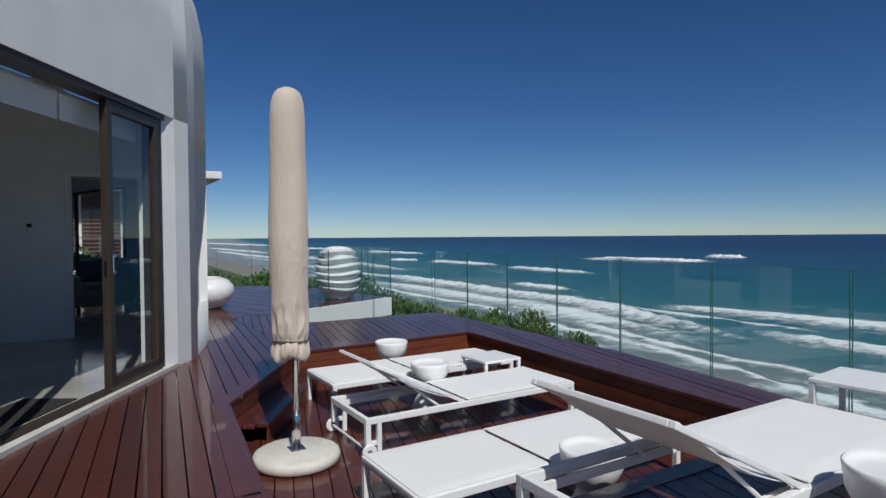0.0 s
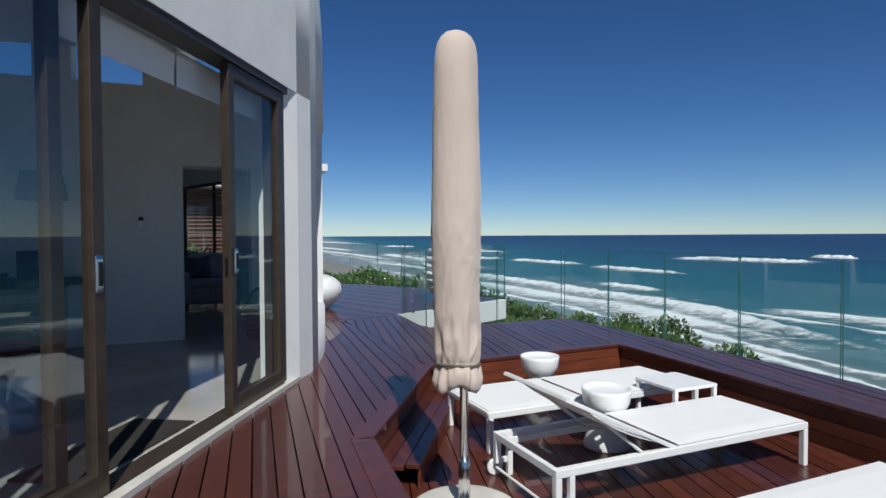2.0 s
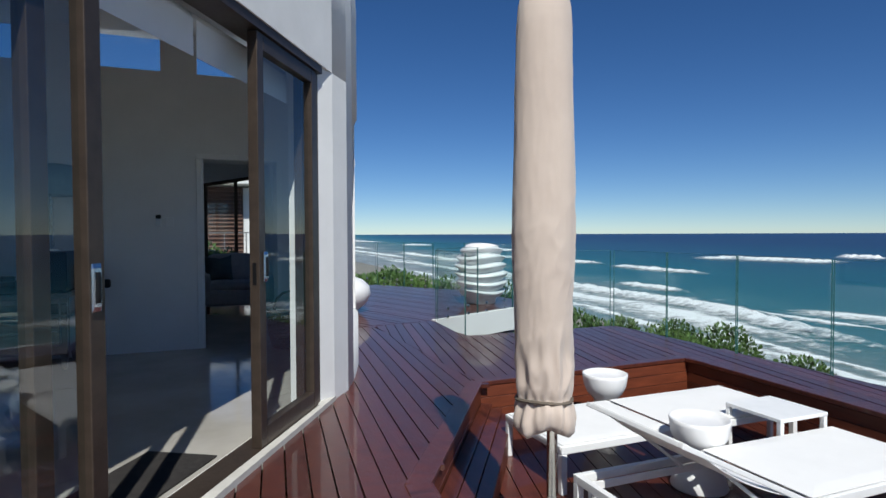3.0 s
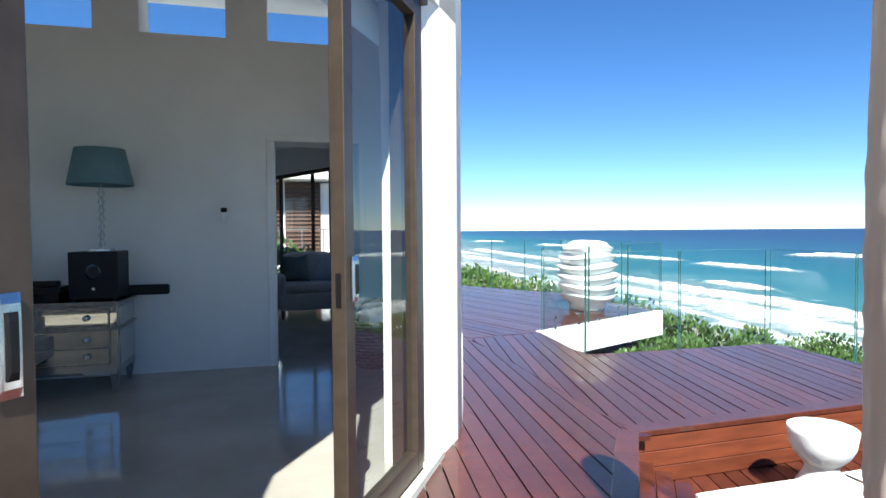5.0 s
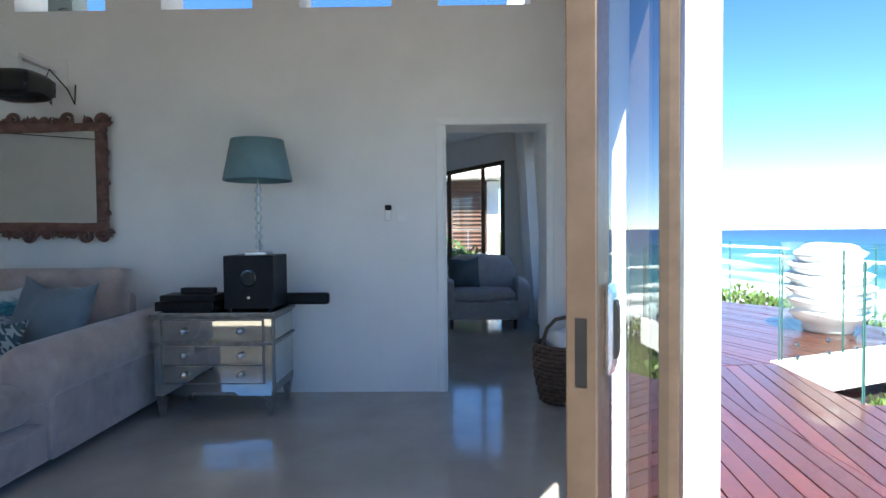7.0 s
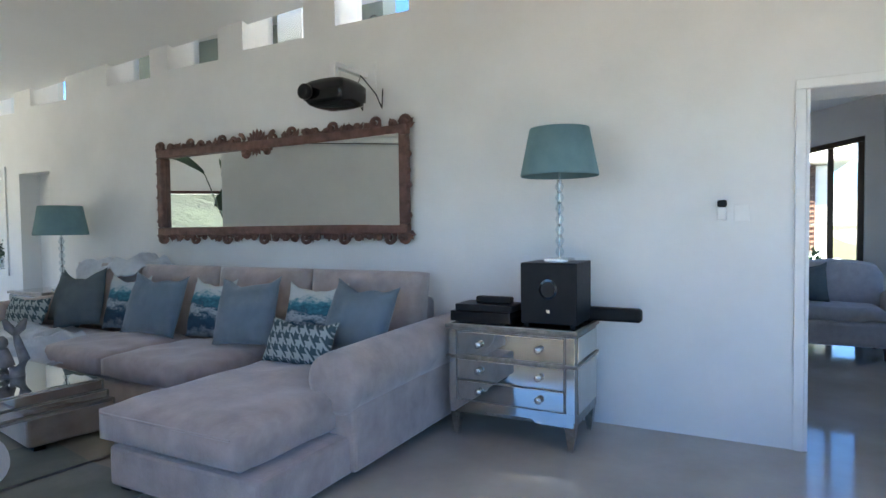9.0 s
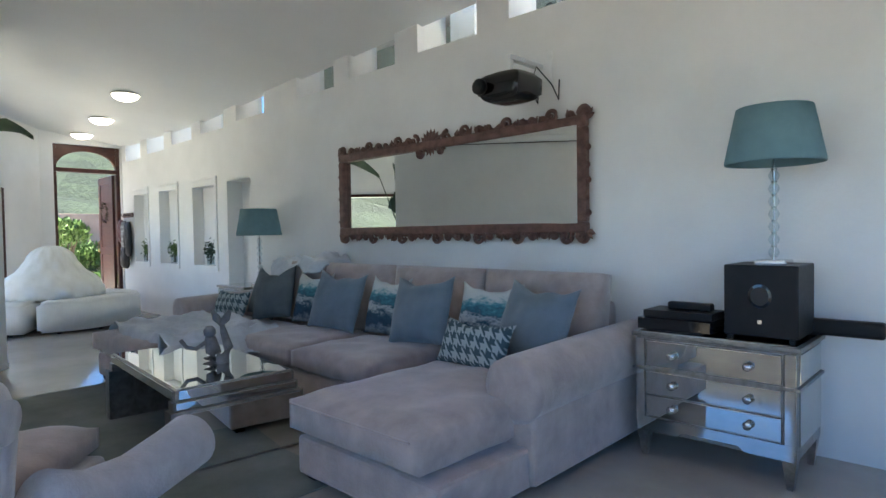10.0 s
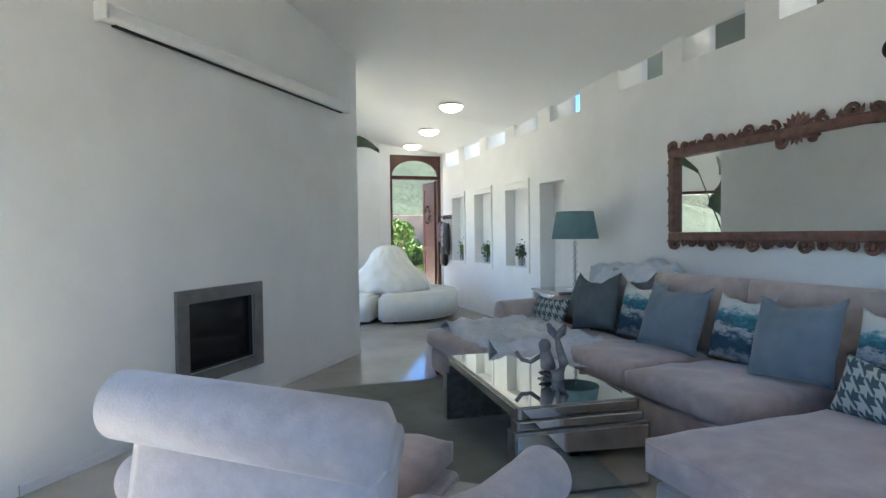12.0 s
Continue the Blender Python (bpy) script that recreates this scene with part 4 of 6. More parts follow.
def side_table(m, w=0.5):
    t = thing("side_table", "small square white metal side table", "table", m, "white side tables")
    part("tabletop", box(-w / 2, -w / 2, 0.365, w / 2, w / 2, 0.39, 0.004), WHITEMETAL, t)
    for sx in (-1, 1):
        for sy in (-1, 1):
            part("leg", box(sx * (w / 2 - 0.018) - 0.016, sy * (w / 2 - 0.018) - 0.016, 0.0, sx * (w / 2 - 0.018) + 0.016, sy * (w / 2 - 0.018) + 0.016, 0.364, 0.003), WHITEMETAL, t)
    return t


side_table(pose(3.555, 6.345, PITZ), 0.43)
side_table(pose(4.07, 3.22, 0.008, 0, 0, 6))


def bowl_stool(m):
    t = thing("hourglass_side_table", "white resin hourglass side table with a bowl top", "side table", m, "white bowl tables")
    prof = [(0.165, 0.0), (0.17, 0.012), (0.14, 0.09), (0.10, 0.16), (0.085, 0.2), (0.10, 0.23), (0.14, 0.27), (0.168, 0.33), (0.178, 0.40), (0.18, 0.425), (0.172, 0.43), (0.165, 0.41), (0.12, 0.40), (0.01, 0.398)]
    part("body", lathe(prof, 44), WHITEGLAZE, t, "", True)
    return t


bowl_stool(pose(2.815, 6.27, PITZ))
bowl_stool(pose(3.0, 7.45, PITZ))
bowl_stool(pose(2.48, 3.90, PITZ))
bowl_stool(pose(2.57, 2.50, 0.008))

t = thing("ribbed_urn", "large white wavy ribbed garden urn on the far deck", "urn", pose(4.49, 12.93, 0.0))
prof = [(0.24, 0.0), (0.27, 0.03), (0.27, 0.12)]
for k in range(6):
    z = 0.13 + k * 0.145
    R = 0.34 + 0.10 * math.sin(math.pi * (k + 0.9) / 6.2)
    prof += [(R * 0.86, z), (R * 0.95, z + 0.03), (R * 1.06, z + 0.085), (R * 1.08, z + 0.10), (R * 0.9, z + 0.135)]
prof += [(0.30, 1.0), (0.29, 1.03), (0.25, 1.02), (0.02, 0.98)]
part("body", lathe(prof, 60, lambda r, z, a: (r * (1 + 0.03 * math.sin(3 * a + 9 * z)), z + (0.03 * math.sin(2 * a + 5 * z) if z > 0.14 else 0.0))), WHITEGLAZE, t, "", True)
t = thing("round_pot", "large smooth rounded white pot on the deck", "pot", pose(1.94, 12.75, 0.0))
part("body", lathe([(0.2, 0.0), (0.28, 0.02), (0.42, 0.15), (0.48, 0.28), (0.46, 0.40), (0.36, 0.50), (0.24, 0.55), (0.22, 0.54), (0.2, 0.46), (0.02, 0.44)], 48), WHITEGLAZE, t, "", True)


# ---- sliding doors ----
def door_leaf(s0, s1, off, label, handle_at=None):
    """One glazed leaf on the door line, between s0 and s1."""
    t = thing("sliding_door", label, "door", DOORM @ pose(0, off, 0.036), "sliding door leaves")
    z1, fw, d = 2.325, 0.075, 0.06
    for x in (s0, s1 - fw):
        part("stile", box(x, -d / 2, 0.0, x + fw, d / 2, z1, 0.004), BRONZE, t)
    part("bottom_rail", box(s0 + fw, -d / 2, 0.0, s1 - fw, d / 2, 0.11, 0.004), BRONZE, t)
    part("top_rail", box(s0 + fw, -d / 2, z1 - 0.09, s1 - fw, d / 2, z1, 0.004), BRONZE, t)
    bm = bmesh.new()
    bm.faces.new([bm.verts.new(p) for p in ((s0 + fw, 0, 0.11), (s1 - fw, 0, 0.11), (s1 - fw, 0, z1 - 0.09), (s0 + fw, 0, z1 - 0.09))])
    part("pane", bm, DOORGLASS, t).visible_shadow = False
    if handle_at is not None:
        h = part("handle", moved(cushion(0.045, 0.17, 0.02, 0.2, 10), pose(handle_at, -d / 2 - 0.008, 1.02, 90)), CHROME, t, "recessed steel pull handle")
        part("recess", moved(cushion(0.02, 0.11, 0.012, 0.2, 8), pose(handle_at, -d / 2 - 0.019, 1.02, 90)), BLACKPL, h, "dark finger recess")
    return t


door_leaf(-0.06, 0.80, -0.045, "bronze framed glass sliding door leaf slid open", -0.005)
door_leaf(-2.26, -1.24, -0.045, "bronze framed glass sliding door leaf slid open", -1.294)
door_leaf(-3.30, -2.27, 0.045, "bronze framed fixed glass door leaf")
door_leaf(-2.40, -1.38, 0.045, "bronze framed glass door leaf stacked behind another")
bm = box(-3.95, -0.09, 2.366, 0.887, 0.09, 2.425)
fr = structure("door_frame", moved(bm, DOORM), BRONZE, "bronze head track of the sliding doors", "door frame")
part("jamb", moved(box(0.845, -0.055, 0.036, 0.887, 0.09, 2.365), DOORM), BRONZE, fr)
part("jamb", moved(box(0.802, 0.03, 0.036, 0.844, 0.09, 2.365), DOORM), BRONZE, fr)
part("track", moved(box(-3.95, -0.08, 0.0355, 0.80, 0.07, 0.0362), DOORM), BRONZE, fr)
part("lock_plate", moved(box(-0.0625, -0.056, 0.955, -0.0602, -0.034, 1.08), DOORM), BLACKPL, fr, "dark lock slot in the door edge")
bl = thing("roller_blind", "rolled up white blind above the sliding door", "blind", DOORM @ pose(0, 0.17, 0))
for a, b in ((-1.30, -0.36), (-0.33, 0.75)):
    part("roll", tube([(a, 0, 2.33), (b, 0, 2.33)], 0.05, 16), SLING, bl, "rolled white fabric", True)
    part("valance", box(a, -0.052, 2.14, b, -0.047, 2.33), SLING, bl, "hanging white fabric edge")
t = thing("door_mat", "dark grey coir door mat on the screed", "mat", DOORM @ pose(-0.62, 0.36, 0.0))
part("body", box(-0.5, -0.2, 0.0, 0.5, 0.22, 0.012, 0.004), MATFIBRE, t)


# ---- living room things ----
def houndstooth():
    m = mat("woven_check", (0.30, 0.36, 0.37), (0.38, 0.44, 0.45), 0.95, scale=20, grain=200, bump=0.4)
    nt = m.node_tree
    b = nt.nodes["Principled BSDF"]
    tc = nt.nodes.new("ShaderNodeTexCoord")
    sep = nt.nodes.new("ShaderNodeSeparateXYZ")
    nt.links.new(tc.outputs["Object"], sep.inputs[0])

    def math_node(op, a, c=None):
        n = nt.nodes.new("ShaderNodeMath")
        n.operation = op
        for i, v in enumerate((a, c)):
            if v is None:
                continue
            if isinstance(v, (int, float)):
                n.inputs[i].default_value = v
            else:
                nt.links.new(v, n.inputs[i])
        return n.outputs[0]
    fx = math_node("FRACT", math_node("MULTIPLY", sep.outputs["X"], 13.0))
    fz = math_node("FRACT", math_node("MULTIPLY", sep.outputs["Z"], 13.0))
    dg = math_node("FRACT", math_node("MULTIPLY", math_node("ADD", fx, fz), 2.0))
    a, c = math_node("GREATER_THAN", fx, 0.5), math_node("GREATER_THAN", fz, 0.5)
    both = math_node("MULTIPLY", a, c)
    one = math_node("ABSOLUTE", math_node("SUBTRACT", a, c))
    pick = math_node("MAXIMUM", both, math_node("MULTIPLY", one, math_node("GREATER_THAN", dg, 0.5)))
    col = ramp_node(nt, pick, [(0.4, (0.05, 0.09, 0.105)), (0.6, (0.36, 0.41, 0.41))])
    nt.links.new(col, b.inputs["Base Color"])
    return m


CHECK = houndstooth()


def soft_box(x0, y0, z0, x1, y1, z1, puff=0.25, seed=0.0, crumple=0.022):
    sx, sy, sz = x1 - x0, y1 - y0, z1 - z0
    return moved(cushion(sx, sy, sz, puff, 20, crumple, seed, 0.72), pose((x0 + x1) / 2, (y0 + y1) / 2, (z0 + z1) / 2))


def piping(pts, parent):
    return part("piping", tube(pts, 0.006, 6), SUEDE, parent)


def sofa():
    t = thing("sectional_sofa", "long taupe suede sectional sofa with two chaise ends", "sofa", pose(0, 0, 0))
    part("base", box(-6.2, 8.98, 0.05, -2.42, 10.28, 0.27, 0.02), SUEDE, t)
    part("chaise_base", box(-3.13, 8.27, 0.04, -2.12, 8.978, 0.24, 0.02), SUEDE, t)
    part("chaise_base", box(-6.42, 8.30, 0.04, -5.17, 8.978, 0.24, 0.02), SUEDE, t)
    for x, y in ((-3.07, 8.34), (-2.2, 8.34), (-6.36, 8.36), (-5.25, 8.36), (-2.2, 10.15), (-6.3, 10.15)):
        part("foot", box(x - 0.03, y - 0.03, 0.0, x + 0.03, y + 0.03, 0.05), BLACKPL, t)
    part("chaise_cushion", soft_box(-3.17, 8.24, 0.22, -2.20, 9.70, 0.48, 0.22, 1.0), SUEDE, t, "", True)
    part("chaise_cushion", soft_box(-6.45, 8.26, 0.23, -5.16, 9.70, 0.47, 0.22, 2.0), SUEDE, t, "", True)
    part("seat_cushion", soft_box(-4.27, 8.94, 0.26, -3.37, 9.75, 0.48, 0.3, 3.0), SUEDE, t, "", True)
    part("seat_cushion", soft_box(-5.16, 8.94, 0.26, -4.28, 9.75, 0.48, 0.3, 4.0), SUEDE, t, "", True)
    part("back_frame", box(-6.3, 9.98, 0.25, -2.36, 10.27, 0.80, 0.04, 3), SUEDE, t)
    for i, (a, b) in enumerate(((-3.24, -2.30), (-4.22, -3.25), (-5.22, -4.23), (-6.2, -5.23))):
        bm = cushion(b - a, 0.60, 0.26, 0.28, 18, 0.014, 5.0 + i, 0.7)
        part("back_cushion", moved(bm, pose((a + b) / 2, 9.98, 0.70, 82, 0, 0)), SUEDE, t, "", True)
    # rolled arms
    for x, y0, y1 in ((-2.20, 8.86, 10.24), (-6.36, 9.0, 10.24)):
        arm = part("arm", box(x - 0.115, y0 + 0.03, 0.05, x + 0.115, y1, 0.50, 0.02), SUEDE, t)
        bm = tube([(x, y0 + 0.0, 0.50), (x, y0 + 0.015, 0.50), (x, y0 + 0.05, 0.505), (x, (y0 + y1) / 2, 0.52), (x, y1 - 0.04, 0.53), (x, y1, 0.53)], lambda u: 0.165 if 0.15 < u < 0.9 else (0.12 if u < 0.1 else 0.155), 26)
        part("arm_roll", bm, SUEDE, arm, "", True)
        part("piping", tube([(x + 0.155 * math.cos(a), y0 + 0.03, 0.50 + 0.155 * math.sin(a)) for a in (2 * math.pi * k / 30 for k in range(31))], 0.006, 5), SUEDE, arm)
    piping([(-3.15 + k * 0.89 / 12, 8.245, 0.405) for k in range(13)] + [(-2.262, 8.28 + k * 0.1, 0.405) for k in range(7)], t)
    return t


sofa()


def scatter(x, y, z, w, h, d, material, tilt, turn, label, seed, roll=0.0):
    t = thing("scatter_cushion", label, "cushion", pose(x, y, z, 0, 0, turn) @ pose(0, 0, 0, tilt, roll, 0), "scatter cushions")
    bm = cushion(w, h, d, 0.95, 22, 0.012, seed)
    for v in bm.verts:
        u, q = v.co.x / (w / 2), v.co.y / (h / 2)
        # pulled-out corners and a dip along the top edge
        k = (abs(u) * abs(q)) ** 3
        v.co.x *= 1 + 0.09 * k
        v.co.y *= 1 + 0.10 * k
        if q > 0:
            v.co.y -= 0.13 * h * q * q * (1 - u * u) * (1 + 0.6 * noise.noise((u * 2, seed, 1)))
    part("cover", moved(bm, Matrix.Rotation(radians(90), 4, "X")), material, t, "", True)
    return t


WL, BL, HL2, DL = "square cushion printed with a breaking wave", "slate blue linen cushion leaning on the sofa back", "small grey and teal houndstooth cushion", "charcoal linen cushion leaning on the sofa back"
scatter(-5.02, 9.66, 0.70, 0.47, 0.47, 0.16, WAVEPRINT, -16, 4, WL, 1)
scatter(-4.02, 9.68, 0.70, 0.47, 0.47, 0.16, WAVEPRINT, -16, -3, WL, 2)
scatter(-3.00, 9.68, 0.70, 0.50, 0.47, 0.16, WAVEPRINT, -16, 2, WL, 3)
scatter(-4.52, 9.56, 0.72, 0.52, 0.50, 0.19, BLUECLOTH, -20, 10, BL, 4, 3)
scatter(-3.52, 9.56, 0.72, 0.52, 0.50, 0.19, BLUECLOTH, -20, 6, BL, 5, -3)
scatter(-2.54, 9.56, 0.72, 0.52, 0.50, 0.19, BLUECLOTH, -22, -6, BL, 6, 4)
scatter(-5.50, 9.55, 0.72, 0.50, 0.50, 0.18, DARKCLOTH, -20, 14, DL, 7, -8)
scatter(-5.82, 9.66, 0.70, 0.48, 0.48, 0.17, DARKCLOTH, -18, 0, DL, 8, 6)
scatter(-2.80, 9.30, 0.60, 0.56, 0.29, 0.13, CHECK, -24, -4, HL2, 9)
scatter(-6.02, 9.38, 0.60, 0.50, 0.29, 0.13, CHECK, -24, 8, HL2, 10)


def drape(name, label, x0, x1, y0, y1, height, material, seed, n=46):
    bm = bmesh.new()
    g = {}
    for i in range(n + 1):
        for j in range(n + 1):
            u, v = i / n, j / n
            x = x0 + (x1 - x0) * u + 0.06 * noise.noise((u * 3, v * 3, seed))
            y = y0 + (y1 - y0) * v + 0.16 * noise.noise((u * 2.3, 1.5, seed)) * (1 - v)
            f = abs(noise.noise((x * 5.5 + y * 2, y * 4.0 - x * 1.5, seed))) * 0.085 + abs(noise.noise((x * 12, y * 10, seed + 2))) * 0.035
            g[i, j] = bm.verts.new((x, y, height(x, y) + 0.008 + f))
    for i in range(n):
        for j in range(n):
            bm.faces.new((g[i, j], g[i + 1, j], g[i + 1, j + 1], g[i, j + 1]))
    t = thing(name, label, "throw", pose(0, 0, 0))
    ob = part("cloth", bm, material, t, "", True)
    so = ob.modifiers.new("thick", "SOLIDIFY")
    so.thickness = 0.008
    return t


def chaise_top(x, y):
    z = 0.475
    for edge, sgn in ((x + 6.40, 1), (-5.20 - x, 1), (y - 8.32, 1)):
        if edge < 0.06:
            z -= min(0.24, (0.06 - edge) * 1.6)
    return z


drape("throw_blanket", "pale blue grey crumpled throw over the chaise", -6.52, -4.70, 8.36, 9.30, lambda x, y: chaise_top(x, y) if x < -5.1 else 0.49 - min(0.16, max(0.0, (x + 5.05) * 0.9)), THROWCLOTH, 3.0)
drape("throw_blanket", "pale grey throw hung over the sofa back", -6.0, -5.15, 9.80, 10.24, lambda x, y: 0.985 + 0.03 * math.sin(9 * x) - max(0.0, (9.9 - y)) * 1.2, THROWCLOTH, 8.0, 30)


def mirrored_chest(m, w=0.76, d=0.52, h=0.70):
    t = thing("mirrored_chest", "mirrored chest of three drawers with silver trim", "chest", m, "mirrored chests")
    z0 = 0.15
    part("carcass", box(-w / 2 + 0.012, 0.012, z0, w / 2 - 0.012, d - 0.002, h - 0.032, 0.003), SILVERTRIM, t)
    top = part("top", box(-w / 2 - 0.01, -0.01, h - 0.03, w / 2 + 0.01, d, h - 0.003, 0.006), SILVERTRIM, t)
    part("top_mirror", box(-w / 2 + 0.012, 0.012, h - 0.0028, w / 2 - 0.012, d - 0.02, h, 0.001), AGEDMIRROR, top)
    rows = [(0.515, 0.655), (0.36, 0.485), (0.235, 0.35)]
    part("moulding", box(-w / 2 - 0.006, -0.006, 0.49, w / 2 + 0.006, d - 0.004, 0.508, 0.004), SILVERTRIM, t)
    for a, b in rows:
        dr = part("drawer", box(-w / 2 + 0.075, 0.0, a, w / 2 - 0.075, 0.0118, b, 0.003), AGEDMIRROR, t, "mirror-faced drawer")
        for x0, x1, za, zb in ((-w / 2 + 0.068, w / 2 - 0.068, b, b + 0.008), (-w / 2 + 0.068, w / 2 - 0.068, a - 0.008, a)):
            part("trim", box(x0, -0.003, za, x1, 0.0117, zb, 0.002), SILVERTRIM, dr)
        for x in (-w / 2 + 0.068, w / 2 - 0.076):
            part("trim", box(x, -0.003, a, x + 0.007, 0.0117, b, 0.001), SILVERTRIM, dr)
        for x in (-0.19, 0.19):
            part("knob", moved(lathe([(0.008, 0.0), (0.008, 0.012), (0.02, 0.018), (0.022, 0.026), (0.014, 0.034), (0.004, 0.036)], 16), pose(x, -0.001, (a + b) / 2, 90)), CHROME, dr, "faceted glass knob", True)
    for x in (-w / 2 + 0.012, w / 2 - 0.062):
        part("corner_mirror", box(x, 0.001, z0 + 0.03, x + 0.05, 0.0115, h - 0.04, 0.002), AGEDMIRROR, t)
    for sx in (-1, 1):
        x0, x1 = sorted((sx * (w / 2 - 0.0115), sx * (w / 2 - 0.003)))
        for za, zb in ((0.215, 0.482), (0.516, 0.658)):
            part("side_mirror", box(x0, 0.05, za, x1, d - 0.03, zb, 0.002), AGEDMIRROR, t)
    bm = prism([(-w / 2 + 0.02, 0.15), (-w / 2 + 0.02, 0.228), (w / 2 - 0.02, 0.228), (w / 2 - 0.02, 0.15), (0.17, 0.15), (0.14, 0.175), (-0.14, 0.175), (-0.17, 0.15)], 0.0, 0.0115)
    part("apron", moved(bm, Matrix(((1, 0, 0, 0), (0, 0, 1, 0), (0, 1, 0, 0), (0, 0, 0, 1)))), AGEDMIRROR, t, "mirrored apron")
    for sx in (-1, 1):
        for y in (0.045, d - 0.05):
            bm = bmesh.new()
            bmesh.ops.create_cone(bm, cap_ends=True, segments=4, radius1=0.02, radius2=0.045, depth=0.15, matrix=pose(sx * (w / 2 - 0.045), y, 0.075, 0, 0, 45))
            part("leg", bm, SILVERTRIM, t)
    return t


mirrored_chest(pose(-1.59, 9.75, 0), 0.82, 0.52, 0.705)
mirrored_chest(pose(-6.87, 9.80, 0), 0.62, 0.5, 0.70)


def crystal_lamp(m, rb, rt, h, stem):
    t = thing("table_lamp", "teal fabric table lamp on a crystal ball stem", "lamp", m, "crystal table lamps")
    part("foot", box(-0.075, -0.075, 0.0, 0.075, 0.075, 0.025, 0.005), CHROME, t)
    n = 7
    for k in range(n):
        z = 0.03 + (k + 0.5) * (stem - 0.06) / n
        r = (stem - 0.06) / n * 0.42
        part("ball", moved(lathe([(0.012, -r), (r * 0.7, -r * 0.72), (r, 0.0), (r * 0.7, r * 0.72), (0.012, r)], 18), pose(0, 0, z)), CRYSTAL, t, "clear crystal ball", True)
        part("collar", moved(lathe([(0.012, -0.006), (0.016, 0.0), (0.012, 0.006)], 12), pose(0, 0, z + (stem - 0.06) / n / 2)), CHROME, t)
    part("rod", tube([(0, 0, 0.02), (0, 0, stem + 0.08)], 0.005, 8), CHROME, t)
    bm = bmesh.new()
    seg = 48
    rings = [[bm.verts.new((r * math.cos(2 * math.pi * k / seg), r * math.sin(2 * math.pi * k / seg), z)) for k in range(seg)] for r, z in ((rb, stem), (rb + 0.002, stem + 0.012), (rt, stem + h), (rt - 0.006, stem + h), (rb - 0.006, stem + 0.004))]
    for a, b in zip(rings, rings[1:] + rings[:1]):
        for k in range(seg):
            bm.faces.new((a[k], a[(k + 1) % seg], b[(k + 1) % seg], b[k]))
    bmesh.ops.recalc_face_normals(bm, faces=bm.faces[:])
    part("shade", bm, TEALCLOTH, t, "tapered teal fabric shade", True)
    return t


crystal_lamp(pose(-1.36, 10.04, 1.079), 0.235, 0.18, 0.29, 0.525)
crystal_lamp(pose(-6.66, 10.06, 0.70), 0.25, 0.20, 0.30, 0.57)

t = thing("subwoofer", "black cube subwoofer on the mirrored chest", "speaker", pose(-1.38, 9.86, 0.7055) @ Matrix.Diagonal((0.84, 0.89, 0.93, 1)))
part("cabinet", box(-0.205, 0.0, 0.012, 0.205, 0.38, 0.405, 0.008), BLACKPL, t)
part("port", moved(lathe([(0.05, 0.0), (0.062, -0.004), (0.066, 0.0), (0.05, 0.002)], 28), pose(0, -0.001, 0.235, 90)), BLACKGLOSS, t, "round bass port")
part("port_hole", moved(lathe([(0.0498, 0.0), (0.0498, 0.002)], 28), pose(0, -0.0022, 0.235, 90)), SOOT, t)
part("badge", box(-0.012, -0.003, 0.085, 0.012, -0.0005, 0.105), CHROME, t, "small square badge")
for x in (-0.17, 0.17):
    for y in (0.03, 0.35):
        part("foot", box(x - 0.015, y - 0.015, 0.0, x + 0.015, y + 0.015, 0.0118), BLACKPL, t)
t = thing("soundbar", "long black soundbar lying behind the subwoofer", "speaker", pose(-1.42, 10.20, 0.7055))
part("body", box(-0.52, -0.03, 0.0, 0.52, 0.045, 0.085, 0.02, 3), BLACKPL, t)
t = thing("media_player", "flat black disc player", "player", pose(-1.80, 9.92, 0.7055))
part("body", box(-0.2, -0.12, 0.006, 0.2, 0.14, 0.07, 0.004), BLACKGLOSS, t)
part("foot", box(-0.15, -0.1, 0.0, 0.15, 0.1, 0.0058), BLACKPL, t)
t = thing("set_top_box", "thin black box on the disc player", "player", pose(-1.79, 9.93, 0.7762))
part("body", box(-0.19, -0.1, 0.0, 0.19, 0.12, 0.04, 0.004), BLACKPL, t)
t = thing("remote_bar", "black sensor bar on top of the player", "device", pose(-1.75, 9.93, 0.8168))
part("body", box(-0.12, -0.03, 0.0, 0.12, 0.03, 0.045, 0.012, 3), BLACKPL, t)


